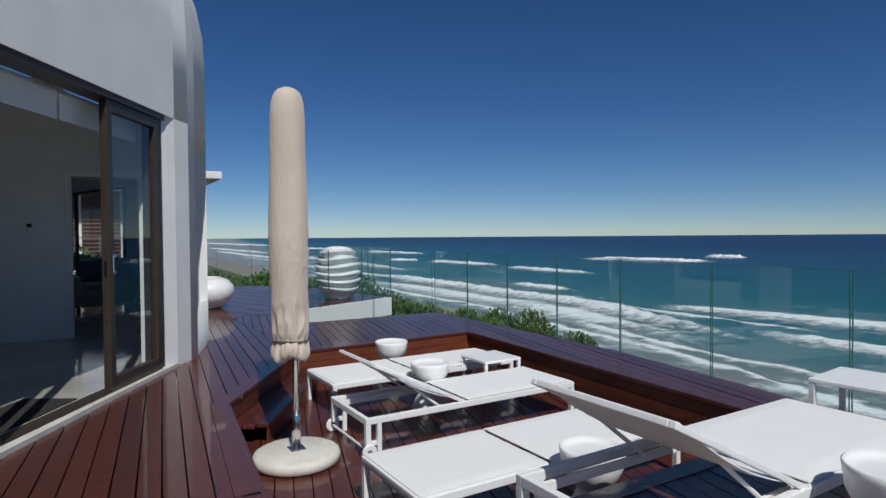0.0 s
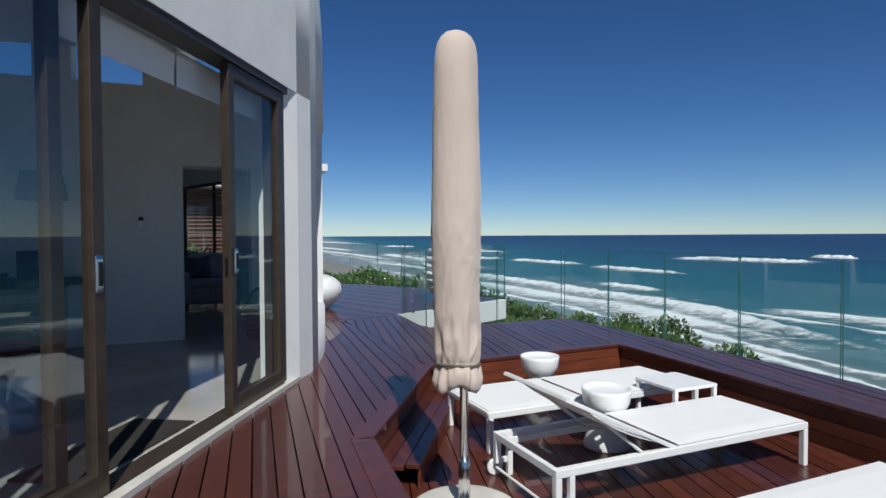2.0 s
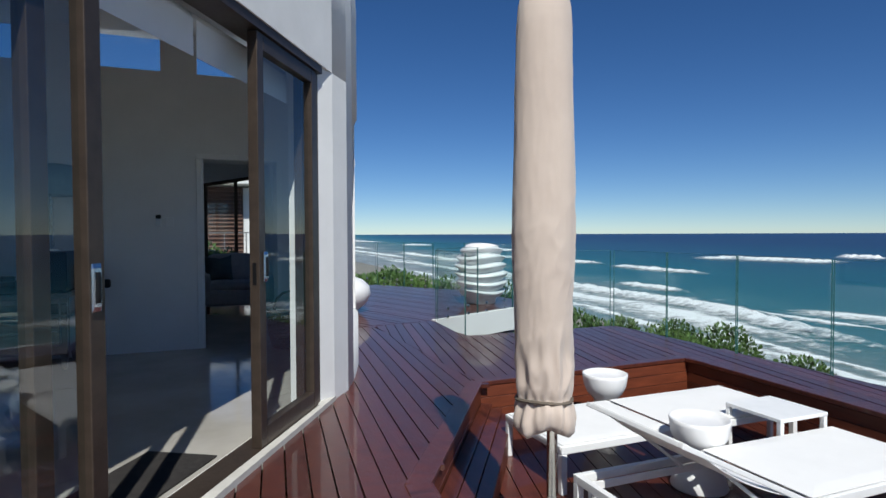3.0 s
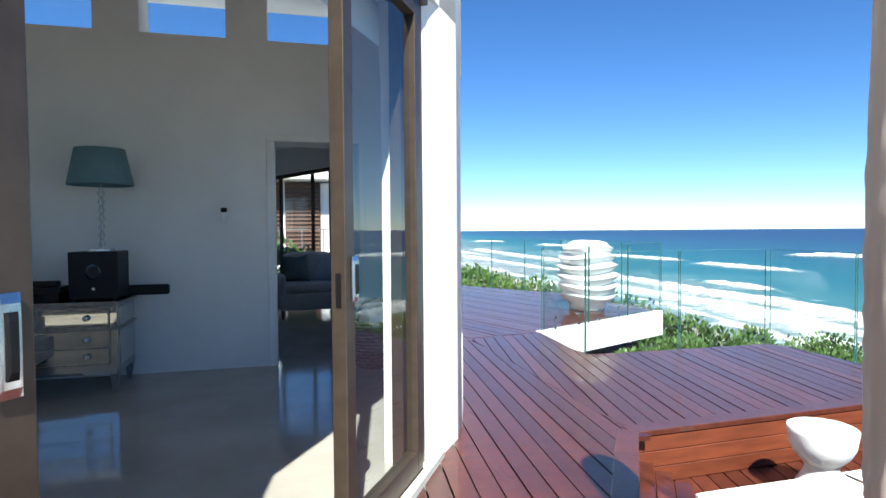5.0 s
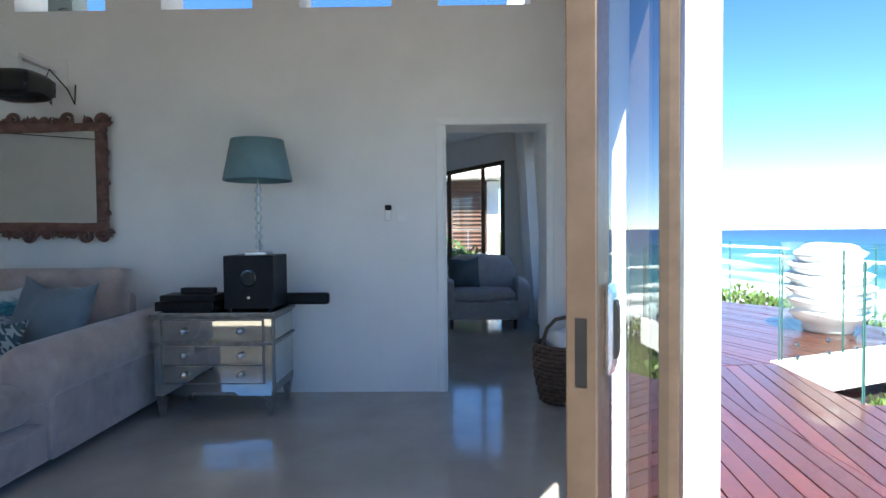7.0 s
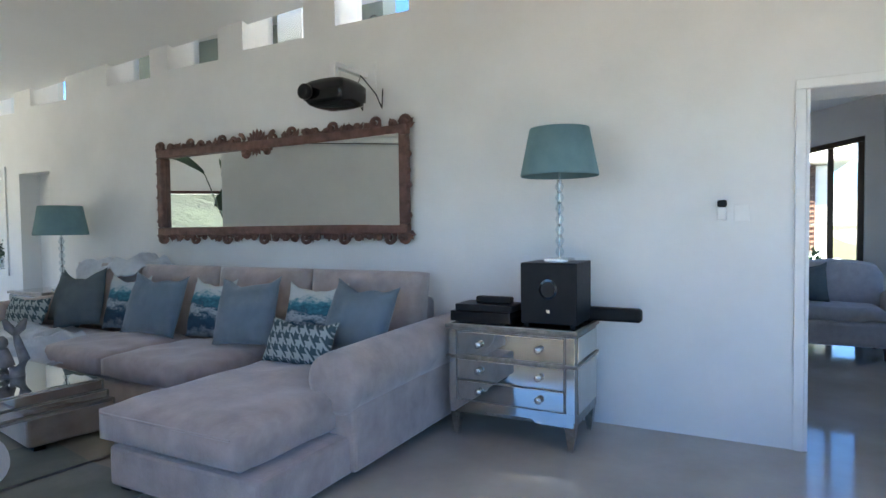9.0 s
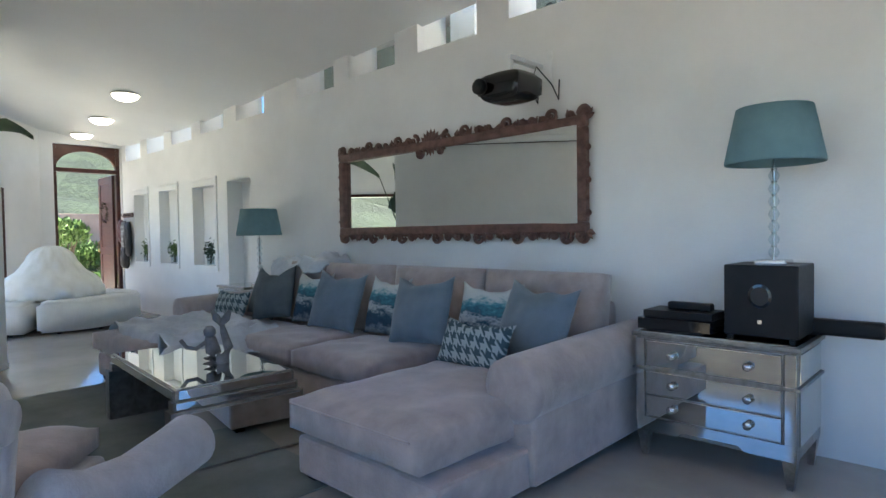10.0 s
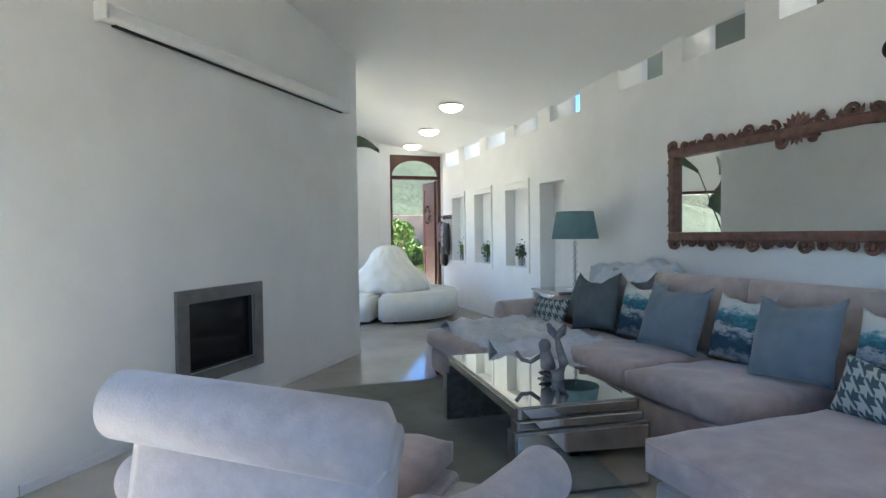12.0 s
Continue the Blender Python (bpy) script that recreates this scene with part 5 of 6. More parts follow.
# carved mirror
def carved_mirror():
    t = thing("carved_mirror", "wide wall mirror in a carved brown rococo frame", "mirror", pose(-4.02, 10.365, 1.667))
    w, h = 1.345, 0.335
    part("glass", moved(box(0.0, -0.008, -h - 0.01, 2 * w + 0.02, 0.0, h + 0.01), pose(-w - 0.01, -0.022, 0, 0, 0, -1.2)), MIRROR, t, "silvered mirror glass")
    part("backing", box(-w - 0.05, -0.02, -h - 0.05, w + 0.05, 0.0, h + 0.05), CARVED, t)
    for a, b, c, d in ((-w - 0.075, h, w + 0.075, h + 0.075), (-w - 0.075, -h - 0.075, w + 0.075, -h)):
        part("rail", box(a, -0.085, b, c, -0.02, d, 0.014, 3), CARVED, t)
    for x in (-w - 0.075, w):
        part("rail", box(x, -0.083, -h + 0.001, x + 0.075, -0.022, h - 0.001, 0.014, 3), CARVED, t)
    rnd = random.Random(11)

    def scroll(bm, x, z, r, turns, start, sign):
        pts = []
        n = 26
        for k in range(n + 1):
            u = k / n
            a = start + sign * turns * 2 * math.pi * u
            rr = r * (1 - 0.82 * u)
            pts.append((x + rr * math.cos(a), -0.05 - 0.02 * u, z + rr * math.sin(a)))
        tube(pts, lambda u: 0.017 * (1.15 - 0.55 * u), 7, bm)
        tube([(pts[-1][0], -0.08, pts[-1][2]), (pts[-1][0], -0.05, pts[-1][2])], 0.014, 8, bm)

    def leaf(bm, x, z, ang, L, wd):
        d = Vector((math.cos(ang), 0, math.sin(ang)))
        n = Vector((-d.z, 0, d.x))
        c = Vector((x, -0.055, z))
        v = [bm.verts.new(c), bm.verts.new(c + d * L * 0.5 + n * wd + Vector((0, 0.012, 0))), bm.verts.new(c + d * L + Vector((0, 0.01, 0))), bm.verts.new(c + d * L * 0.5 - n * wd + Vector((0, 0.012, 0))), bm.verts.new(c + d * L * 0.5 + Vector((0, -0.022, 0)))]
        for a, b in ((0, 1), (1, 2), (2, 3), (3, 0)):
            bm.faces.new((v[a], v[b], v[4]))
    for side in (1, -1):
        k = 0
        x = -w - 0.02
        while x < w + 0.05:
            big = 0.06 if k % 4 == 0 else rnd.uniform(0.024, 0.044)
            if side == 1 and abs(x + 0.12) < 0.26:
                x += 0.1
                k += 1
                continue
            bm = bmesh.new()
            zz = side * (h + 0.07 + big * 0.55)
            scroll(bm, x, zz, big, 1.35, -side * math.pi / 2, 1 if k % 2 else -1)
            for q in range(4):
                leaf(bm, x + rnd.uniform(-0.06, 0.06), side * (h + 0.05), side * math.pi / 2 + rnd.uniform(-1.0, 1.0), rnd.uniform(0.05, 0.10), 0.018)
            bmesh.ops.recalc_face_normals(bm, faces=bm.faces[:])
            part("scroll", bm, CARVED, t, "", True)
            x += big * 1.5 + rnd.uniform(0.035, 0.06)
            k += 1
    for sx in (-1, 1):
        for k in range(6):
            bm = bmesh.new()
            z = -h + 0.06 + k * 0.115
            scroll(bm, sx * (w + 0.07), z, 0.016 if k != 3 else 0.03, 1.2, math.pi / 2, sx * (1 if k % 2 else -1))
            leaf(bm, sx * (w + 0.05), z, (0 if sx > 0 else math.pi) + rnd.uniform(-0.9, 0.9), 0.03, 0.014)
            bmesh.ops.recalc_face_normals(bm, faces=bm.faces[:])
            part("scroll", bm, CARVED, t, "", True)
        for sz in (-1, 1):
            bm = bmesh.new()
            scroll(bm, sx * (w + 0.045), sz * (h + 0.10), 0.055, 1.5, -sz * math.pi / 2, sx)
            corner = part("corner_scroll", bm, CARVED, t, "", True)
            for q in range(6):
                bm = bmesh.new()
                leaf(bm, sx * (w + 0.05), sz * (h + 0.06), sz * math.pi / 2 + (q - 2.5) * 0.5, 0.085, 0.026)
                bmesh.ops.recalc_face_normals(bm, faces=bm.faces[:])
                part("carved_leaf", bm, CARVED, corner)
    crest = part("shell_crest", moved(lathe([(0.001, 0.0), (0.05, 0.004), (0.055, 0.014), (0.03, 0.03), (0.001, 0.034)], 24), pose(-0.12, -0.05, h + 0.03, 90)), CARVED, t, "carved shell crest", True)
    for q in range(18):
        bm = bmesh.new()
        if q < 11:
            leaf(bm, -0.12, h + 0.0, math.pi / 2 + (q - 5) * 0.27, 0.185 - 0.004 * abs(q - 5), 0.05)
        else:
            leaf(bm, -0.12, h + 0.05, -math.pi / 2 + (q - 14) * 0.42, 0.14, 0.035)
        bmesh.ops.recalc_face_normals(bm, faces=bm.faces[:])
        part("petal", bm, CARVED, crest)
    for s in (-1, 1):
        for x, z, r, a in ((0.20, h + 0.08, 0.06, math.pi / 2), (0.13, h - 0.02, 0.045, 0)):
            bm = bmesh.new()
            scroll(bm, -0.12 + s * x, z, r, 1.4, a, s)
            part("scroll", bm, CARVED, t, "", True)
    return t


carved_mirror()

# projector on its bracket
t = thing("projector", "black projector on a wall bracket with loose cables", "projector", pose(-3.02, 9.98, 2.28))
bm = cushion(0.35, 0.30, 0.22, 0.3, 14, 0.0, 0, 0.7)
for v in bm.verts:
    v.co.x *= 1.0 - 0.45 * max(0.0, -v.co.z)
part("body", bm, BLACKGLOSS, t, "", True)
part("lens", moved(lathe([(0.05, 0.0), (0.055, 0.01), (0.055, 0.04), (0.04, 0.045), (0.02, 0.03)], 24), pose(-0.12, -0.165, 0.0, 90)), BLACKPL, t, "", True)
part("bracket", box(-0.02, -0.02, 0.10, 0.02, 0.02, 0.2, 0.003), WHITEMETAL, t)
part("wall_arm", box(-0.025, -0.02, 0.2, 0.025, 0.40, 0.235, 0.003), WHITEMETAL, t)
part("wall_plate", box(-0.1, 0.385, 0.1, 0.1, 0.398, 0.32, 0.003), WHITEMETAL, t)
for k in range(2):
    x = -0.06 + 0.18 * k
    part("cable", tube([(x, 0.1, 0.05), (x - 0.03, 0.2, 0.15 + 0.02 * k), (x + 0.05, 0.28, 0.04), (x + 0.07, 0.33, -0.06), (x + 0.04, 0.39, 0.10)], 0.005, 6), BLACKPL, t)
t = thing("loose_cables", "loose black cables lying on the window sill", "cable", pose(-2.95, 10.45, 2.9335))
part("cable", tube([(-0.30, 0, 0.008), (-0.20, 0.02, 0.008), (-0.08, 0.0, 0.012), (0.02, 0.02, 0.01), (0.12, 0.0, 0.008)], 0.007, 6), BLACKPL, t)
part("cable", tube([(-0.06 + 0.05 * math.cos(a), 0.03, 0.012 + 0.06 * math.sin(a)) for a in (math.pi * k / 12 for k in range(13))], 0.005, 6), BLACKPL, t)
part("plug", box(0.22, 0.0, 0.0, 0.25, 0.02, 0.035, 0.005), BLACKPL, t)

t = thing("thermostat", "small white wall control with a dark head", "control", pose(-0.47, 10.378, 1.38))
part("body", box(-0.026, -0.03, -0.06, 0.026, 0.0, 0.02, 0.008), WHITEMETAL, t)
part("head", box(-0.026, -0.034, 0.0205, 0.026, 0.0, 0.062, 0.01), BLACKPL, t)
t = thing("light_switch", "white wall light switch plate", "switch", pose(-0.365, 10.378, 1.365))
part("plate", box(-0.04, -0.008, -0.05, 0.04, 0.0, 0.05, 0.003), WHITEMETAL, t)
for x in (-9.55, -9.70):
    t = thing("wall_socket", "white wall socket plate", "socket", pose(x, 10.378, 0.3), "wall sockets")
    part("plate", box(-0.05, -0.008, -0.04, 0.05, 0.0, 0.04, 0.003), WHITEMETAL, t)


# coffee table
def coffee_table():
    t = thing("mirrored_coffee_table", "low mirrored coffee table with silver beading on slab ends", "coffee table", pose(-4.31, 8.27, 0.012, 0, 0, -5))
    L, W = 0.68, 0.345
    part("frame", box(-L, -W, 0.385, L, W, 0.446, 0.004), SILVERTRIM, t)
    part("top_mirror", box(-L + 0.014, -W + 0.014, 0.4462, L - 0.014, W - 0.014, 0.450, 0.001), MIRROR, t, "mirrored top")
    for s in (-1, 1):
        a, b = sorted((s * (L + 0.002), s * (L + 0.008)))
        part("edge_mirror", box(a, -W + 0.02, 0.392, b, W - 0.02, 0.44, 0.001), MIRROR, t)
    for s in (-1, 1):
        part("edge_mirror", box(-L + 0.02, min(s * (W + 0.002), s * (W + 0.008)), 0.392, L - 0.02, max(s * (W + 0.002), s * (W + 0.008)), 0.44, 0.001), MIRROR, t)
    for s in (-1, 1):
        a, b = sorted((s * (L - 0.06), s * (L + 0.045)))
        leg = part("slab_end", box(a, -W - 0.035, 0.0, b, W + 0.035, 0.335, 0.003), SILVERTRIM, t, "mirrored slab end")
        xo = s * (L + 0.0455)
        part("face_mirror", box(min(xo, xo + s * 0.005), -W - 0.02, 0.015, max(xo, xo + s * 0.005), W + 0.02, 0.32, 0.001), MIRROR, leg)
        a, b = sorted((s * (L - 0.06), s * (L + 0.02)))
        part("step", box(a, -W - 0.015, 0.336, b, W + 0.015, 0.384, 0.003), SILVERTRIM, t)
        xo = s * (L + 0.0205)
        part("step_mirror", box(min(xo, xo + s * 0.004), -W, 0.342, max(xo, xo + s * 0.004), W, 0.379, 0.001), MIRROR, t)
    return t


coffee_table()
tagged(obj("rug", box(-6.15, 6.55, 0.001, -2.95, 8.45, 0.011, 0.003), RUG), "soft grey green flat woven rug under the coffee table", "rug")


def figurine():
    """One plain sculpted shape: a seated sea figure with a raised fluked tail."""
    bm = tube([(0.0, 0, 0.0), (0.0, 0, 0.03), (0.01, 0, 0.07), (0.0, 0, 0.12), (-0.01, 0, 0.16), (-0.01, 0, 0.18)], lambda u: 0.062 - 0.03 * u, 12)
    tube([(-0.01, 0, 0.17), (-0.012, 0, 0.195), (-0.015, 0, 0.225), (-0.015, 0, 0.25)], lambda u: 0.02 + 0.022 * math.sin(math.pi * u), 12, bm)
    tube([(-0.03, 0, 0.15), (-0.10, -0.02, 0.10), (-0.16, -0.03, 0.11), (-0.20, -0.03, 0.16)], 0.014, 8, bm)
    tube([(0.03, 0, 0.03), (0.08, 0.02, 0.03), (0.10, 0.03, 0.10), (0.07, 0.03, 0.2), (0.055, 0.03, 0.27)], lambda u: 0.05 - 0.036 * u, 12, bm)
    for s in (-1, 1):
        tube([(0.055, 0.03, 0.26), (0.055 + s * 0.035, 0.03, 0.30), (0.055 + s * 0.06, 0.03, 0.35)], lambda u: 0.012 + 0.018 * math.sin(math.pi * min(1, u + 0.15)), 8, bm)
    return tagged(obj("mermaid_figurine", bm, PEWTER, smooth=True), "dark pewter tailed figurine on the coffee table", "figurine")


figurine().matrix_world = pose(-4.14, 8.30, 0.463, 0, 0, 40) @ Matrix.Scale(0.95, 4)


# armchair with a rolled back
def armchair():
    c = Vector((-3.10, 6.60))
    f = Vector((-0.77, 0.64))
    r = Vector((f.y, -f.x))
    m = Matrix(((r.x, f.x, 0, c.x), (r.y, f.y, 0, c.y), (0, 0, 1, 0), (0, 0, 0, 1)))
    t = thing("armchair", "grey velvet armchair with a rolled back and flared arms", "armchair", m)
    part("base", box(-0.46, 0.0, 0.10, 0.46, 0.80, 0.30, 0.03, 3), GREYVELVET, t)
    for x, y in ((-0.4, 0.06), (0.4, 0.06), (-0.4, 0.74), (0.4, 0.74)):
        part("leg", moved(lathe([(0.02, 0.0), (0.03, 0.10)], 12), pose(x, y, 0.012)), MAHOGANY, t)
    part("seat_cushion", soft_box(-0.42, 0.10, 0.28, 0.42, 0.84, 0.45, 0.3, 7.0), SUEDE, t, "", True)
    back = part("backrest", moved(cushion(1.04, 0.50, 0.16, 0.25, 18, 0.006, 3, 0.7), pose(0, -0.02, 0.47, 80)), GREYVELVET, t, "", True)
    bm = tube([(-0.57, -0.07, 0.745), (-0.555, -0.07, 0.745), (-0.52, -0.07, 0.745), (0, -0.08, 0.735), (0.50, -0.07, 0.715), (0.54, -0.07, 0.713), (0.555, -0.07, 0.712)], lambda u: 0.125 if 0.3 < u < 0.7 else (0.12 if 0.2 < u < 0.8 else 0.07), 26)
    part("back_roll", bm, GREYVELVET, back, "", True)
    for s in (-1, 1):
        bm = tube([(s * 0.58, 0.04, 0.42), (s * 0.63, 0.2, 0.34), (s * 0.72, 0.40, 0.32), (s * 0.82, 0.60, 0.36), (s * 0.85, 0.70, 0.37), (s * 0.857, 0.74, 0.37)], lambda u: 0.10 + 0.025 * u if u < 0.95 else 0.07, 22)
        arm = part("arm", bm, GREYVELVET, t, "", True)
        part("arm_side", box(min(s * 0.47, s * 0.64), 0.04, 0.10, max(s * 0.47, s * 0.70), 0.68, 0.31, 0.03, 3), GREYVELVET, arm)
    return t


armchair()

# fireplace and projector screen on the slanting wall
t = thing("fireplace", "black firebox in a flat grey metal surround", "fireplace", FWM)
for a, b, c, d in ((1.29, 0.868, 2.245, 0.965), (1.29, 0.27, 2.245, 0.355)):
    part("surround", box(a, -0.03, b, c, -0.002, d, 0.003), GREYMETAL, t, "grey metal surround")
for a, b in ((1.29, 1.405), (2.14, 2.245)):
    part("surround", box(a, -0.03, 0.3555, b, -0.002, 0.8675, 0.003), GREYMETAL, t, "grey metal surround")
part("firebox", box(1.41, 0.12, 0.36, 2.135, 0.2, 0.863), SOOT, t, "black firebox back")
for a, b in ((1.406, 1.415), (2.13, 2.139)):
    part("firebox_side", box(a, 0.0, 0.366, b, 0.118, 0.857), SOOT, t)
for a, b in ((0.361, 0.366), (0.857, 0.862)):
    part("firebox_side", box(1.406, 0.0, a, 2.139, 0.118, b), SOOT, t)
part("glass_door", box(1.416, 0.03, 0.367, 2.129, 0.036, 0.856), BLACKGLOSS, t, "dark glass fire door")
t = thing("projector_screen", "white roll-up projector screen casing on the wall", "screen", FWM)
part("casing", moved(box(0.74, -0.105, 2.635, 3.70, -0.005, 2.745, 0.035, 4), Matrix.Identity(4)), WHITEMETAL, t)
part("slot", box(0.82, -0.06, 2.626, 3.62, -0.028, 2.638), BLACKPL, t, "dark screen slot")
for x in (0.718, 3.702):
    part("end_cap", box(x, -0.11, 2.63, x + 0.022, 0.0, 2.752, 0.01, 3), WHITEMETAL, t)


# ---- hall ----
for x0, x1 in ((-9.12, -8.43), (-10.36, -9.70), (-11.45, -10.88)):
    structure("niche_back", box(x0, BW + 0.16, 0.85, x1, BW + 0.19, 2.0), PLASTER, "white back of a wall niche", "niche")
    bm = bmesh.new()
    add_box(bm, x1 + 0.07, BW - 0.02, 0.78, x1 + 0.10, BW - 0.002, 2.10)
    add_box(bm, x0, BW - 0.02, 2.07, x1 + 0.068, BW - 0.002, 2.10)
    structure("niche_trim", bm, WHITEMETAL, "white trim beside a wall niche", "trim")
    t = thing("posy_vase", "small glass vase with a grey green posy", "vase", pose((x0 + x1) / 2 + 0.05, BW + 0.07, 0.851), "niche posies")
    part("vase", lathe([(0.05, 0.0), (0.055, 0.01), (0.055, 0.13), (0.05, 0.13), (0.045, 0.02), (0.01, 0.015)], 20), CRYSTAL, t, "clear glass", True)
    rnd = random.Random(int(x0 * 10))
    verts, faces = [], []
    for _ in range(170):
        c = Vector((rnd.gauss(0, 0.055), rnd.gauss(0, 0.03), 0.22 + rnd.gauss(0, 0.06)))
        d = Vector((rnd.uniform(-1, 1), rnd.uniform(-1, 1), rnd.uniform(-0.4, 1))).normalized() * 0.03
        s = d.cross(Vector((rnd.uniform(-1, 1), rnd.uniform(-1, 1), 0.3))).normalized() * 0.012
        k = len(verts)
        verts += [c - d, c + s, c + d, c - s]
        faces.append((k, k + 1, k + 2, k + 3))
    me = bpy.data.meshes.new("posy")
    me.from_pydata(verts, [], faces)
    me.materials.append(LEAFDARK if x0 > -9.5 else LEAF)
    tagged(new("posy", me), kind="stuff").parent = t
    part("stalks", tube([(0, 0, 0.02), (0.01, 0, 0.2)], 0.012, 6), LEAFDARK, t)

structure("door_2", box(-8.05, BW + 0.22, 0.0, -7.42, BW + 0.26, 2.0), WHITEMETAL, "closed white panel door in a deep reveal", "door")
part("handle", box(-7.53, BW + 0.19, 1.0, -7.49, BW + 0.218, 1.14), CHROME, bpy.data.objects["door_2"])
fr = structure("door_trim", box(-0.10, BW - 0.018, 2.047, 0.79, BW - 0.002, 2.10, 0.004), WHITEMETAL, "white painted architrave round the inner doorway", "trim")
part("upright", box(-0.10, BW - 0.018, 0.0, -0.047, BW - 0.002, 2.046, 0.004), WHITEMETAL, fr)
part("upright", box(0.737, BW - 0.018, 0.0, 0.79, BW - 0.002, 2.046, 0.004), WHITEMETAL, fr)
part("lining", box(-0.044, BW, 0.0, -0.028, BW + BT, 2.043), WHITEMETAL, fr)


def ceiling_light(x, y):
    z = ceil_z(x, y)
    t = thing("ceiling_light", "round frosted glass ceiling light, switched on", "ceiling light", pose(x, y, z), "hall ceiling lights")
    part("rim", lathe([(0.165, -0.02), (0.17, -0.012), (0.165, -0.001), (0.1, -0.0005)], 40), CHROME, t, "brushed rim", True)
    gm = bpy.data.materials.get("lit_frosted_glass")
    if gm is None:
        gm = mat("lit_frosted_glass", (0.85, 0.84, 0.8), (0.9, 0.89, 0.85), 0.4, bump=0)
        b = gm.node_tree.nodes["Principled BSDF"]
        b.inputs["Emission Color"].default_value = (1.0, 0.93, 0.82, 1)
        b.inputs["Emission Strength"].default_value = 1.0
    part("bowl", lathe([(0.01, -0.095), (0.06, -0.09), (0.11, -0.072), (0.145, -0.045), (0.158, -0.0205)], 40), gm, t, "glowing frosted bowl", True)
    return t


ceiling_light(-8.5, 9.3)
ceiling_light(-10.1, 9.5)
ceiling_light(-11.6, 9.65)


def borne_settee():
    t = thing("round_settee", "round white tufted settee with a tall buttoned centre", "settee", pose(-10.62, 8.93, 0))
    part("centre", lathe([(0.64, 0.42), (0.635, 0.48), (0.625, 0.54), (0.60, 0.60), (0.56, 0.66), (0.50, 0.72), (0.43, 0.78), (0.375, 0.84), (0.335, 0.90), (0.30, 0.96), (0.27, 1.02), (0.225, 1.08), (0.165, 1.13), (0.09, 1.16), (0.01, 1.168)], 120, lambda r, z, a: (r * (1 + 0.11 * abs(math.sin(6 * a + 9 * z) * math.sin(6 * a - 9 * z)) ** 0.6), z)), TUFT, t, "buttoned white cone back", True)
    for k, (r, z) in enumerate(((0.625, 0.55), (0.50, 0.725), (0.34, 0.90), (0.25, 1.05))):
        for i in range(12):
            a = math.pi * (i + 0.5 * (k % 2)) / 6
            ob = part("button", lathe([(0.014, -0.006), (0.014, 0.004), (0.008, 0.01), (0.001, 0.011)], 8), TUFT, t)
            ob.matrix_local = pose(r * math.cos(a), r * math.sin(a), z, 0, 60, math.degrees(a))
    part("core", lathe([(0.5, 0.04), (0.5, 0.419)], 40), TUFT, t)
    for q in range(4):
        a0, a1 = radians(-25 + 90 * q + 3), radians(-25 + 90 * (q + 1) - 3)
        pts = [(1.15 * math.cos(a0 + (a1 - a0) * k / 16), 1.15 * math.sin(a0 + (a1 - a0) * k / 16)) for k in range(17)] + [(0.52 * math.cos(a1 - (a1 - a0) * k / 8), 0.52 * math.sin(a1 - (a1 - a0) * k / 8)) for k in range(9)]
        bm = prism(pts, 0.035, 0.43)
        bmesh.ops.bevel(bm, geom=[e for e in bm.edges if abs(e.verts[0].co.z - e.verts[1].co.z) < 1e-6], offset=0.04, segments=3, affect="EDGES")
        seg = part("seat", bm, TUFT, t, "curved white padded seat", True)
        for k in (0.15, 0.5, 0.85):
            a = a0 + (a1 - a0) * k
            part("foot", lathe([(0.025, 0.0), (0.035, 0.0345)], 12), BLACKPL, seg).location = (1.02 * math.cos(a), 1.02 * math.sin(a), 0)
        for k in range(10):
            a = a0 + (a1 - a0) * (0.5 + k) / 10
            part("button", lathe([(0.012, 0.0), (0.008, 0.008)], 8), TUFT, t).location = (0.80 * math.cos(a), 0.80 * math.sin(a), 0.43)
    return t


borne_settee()


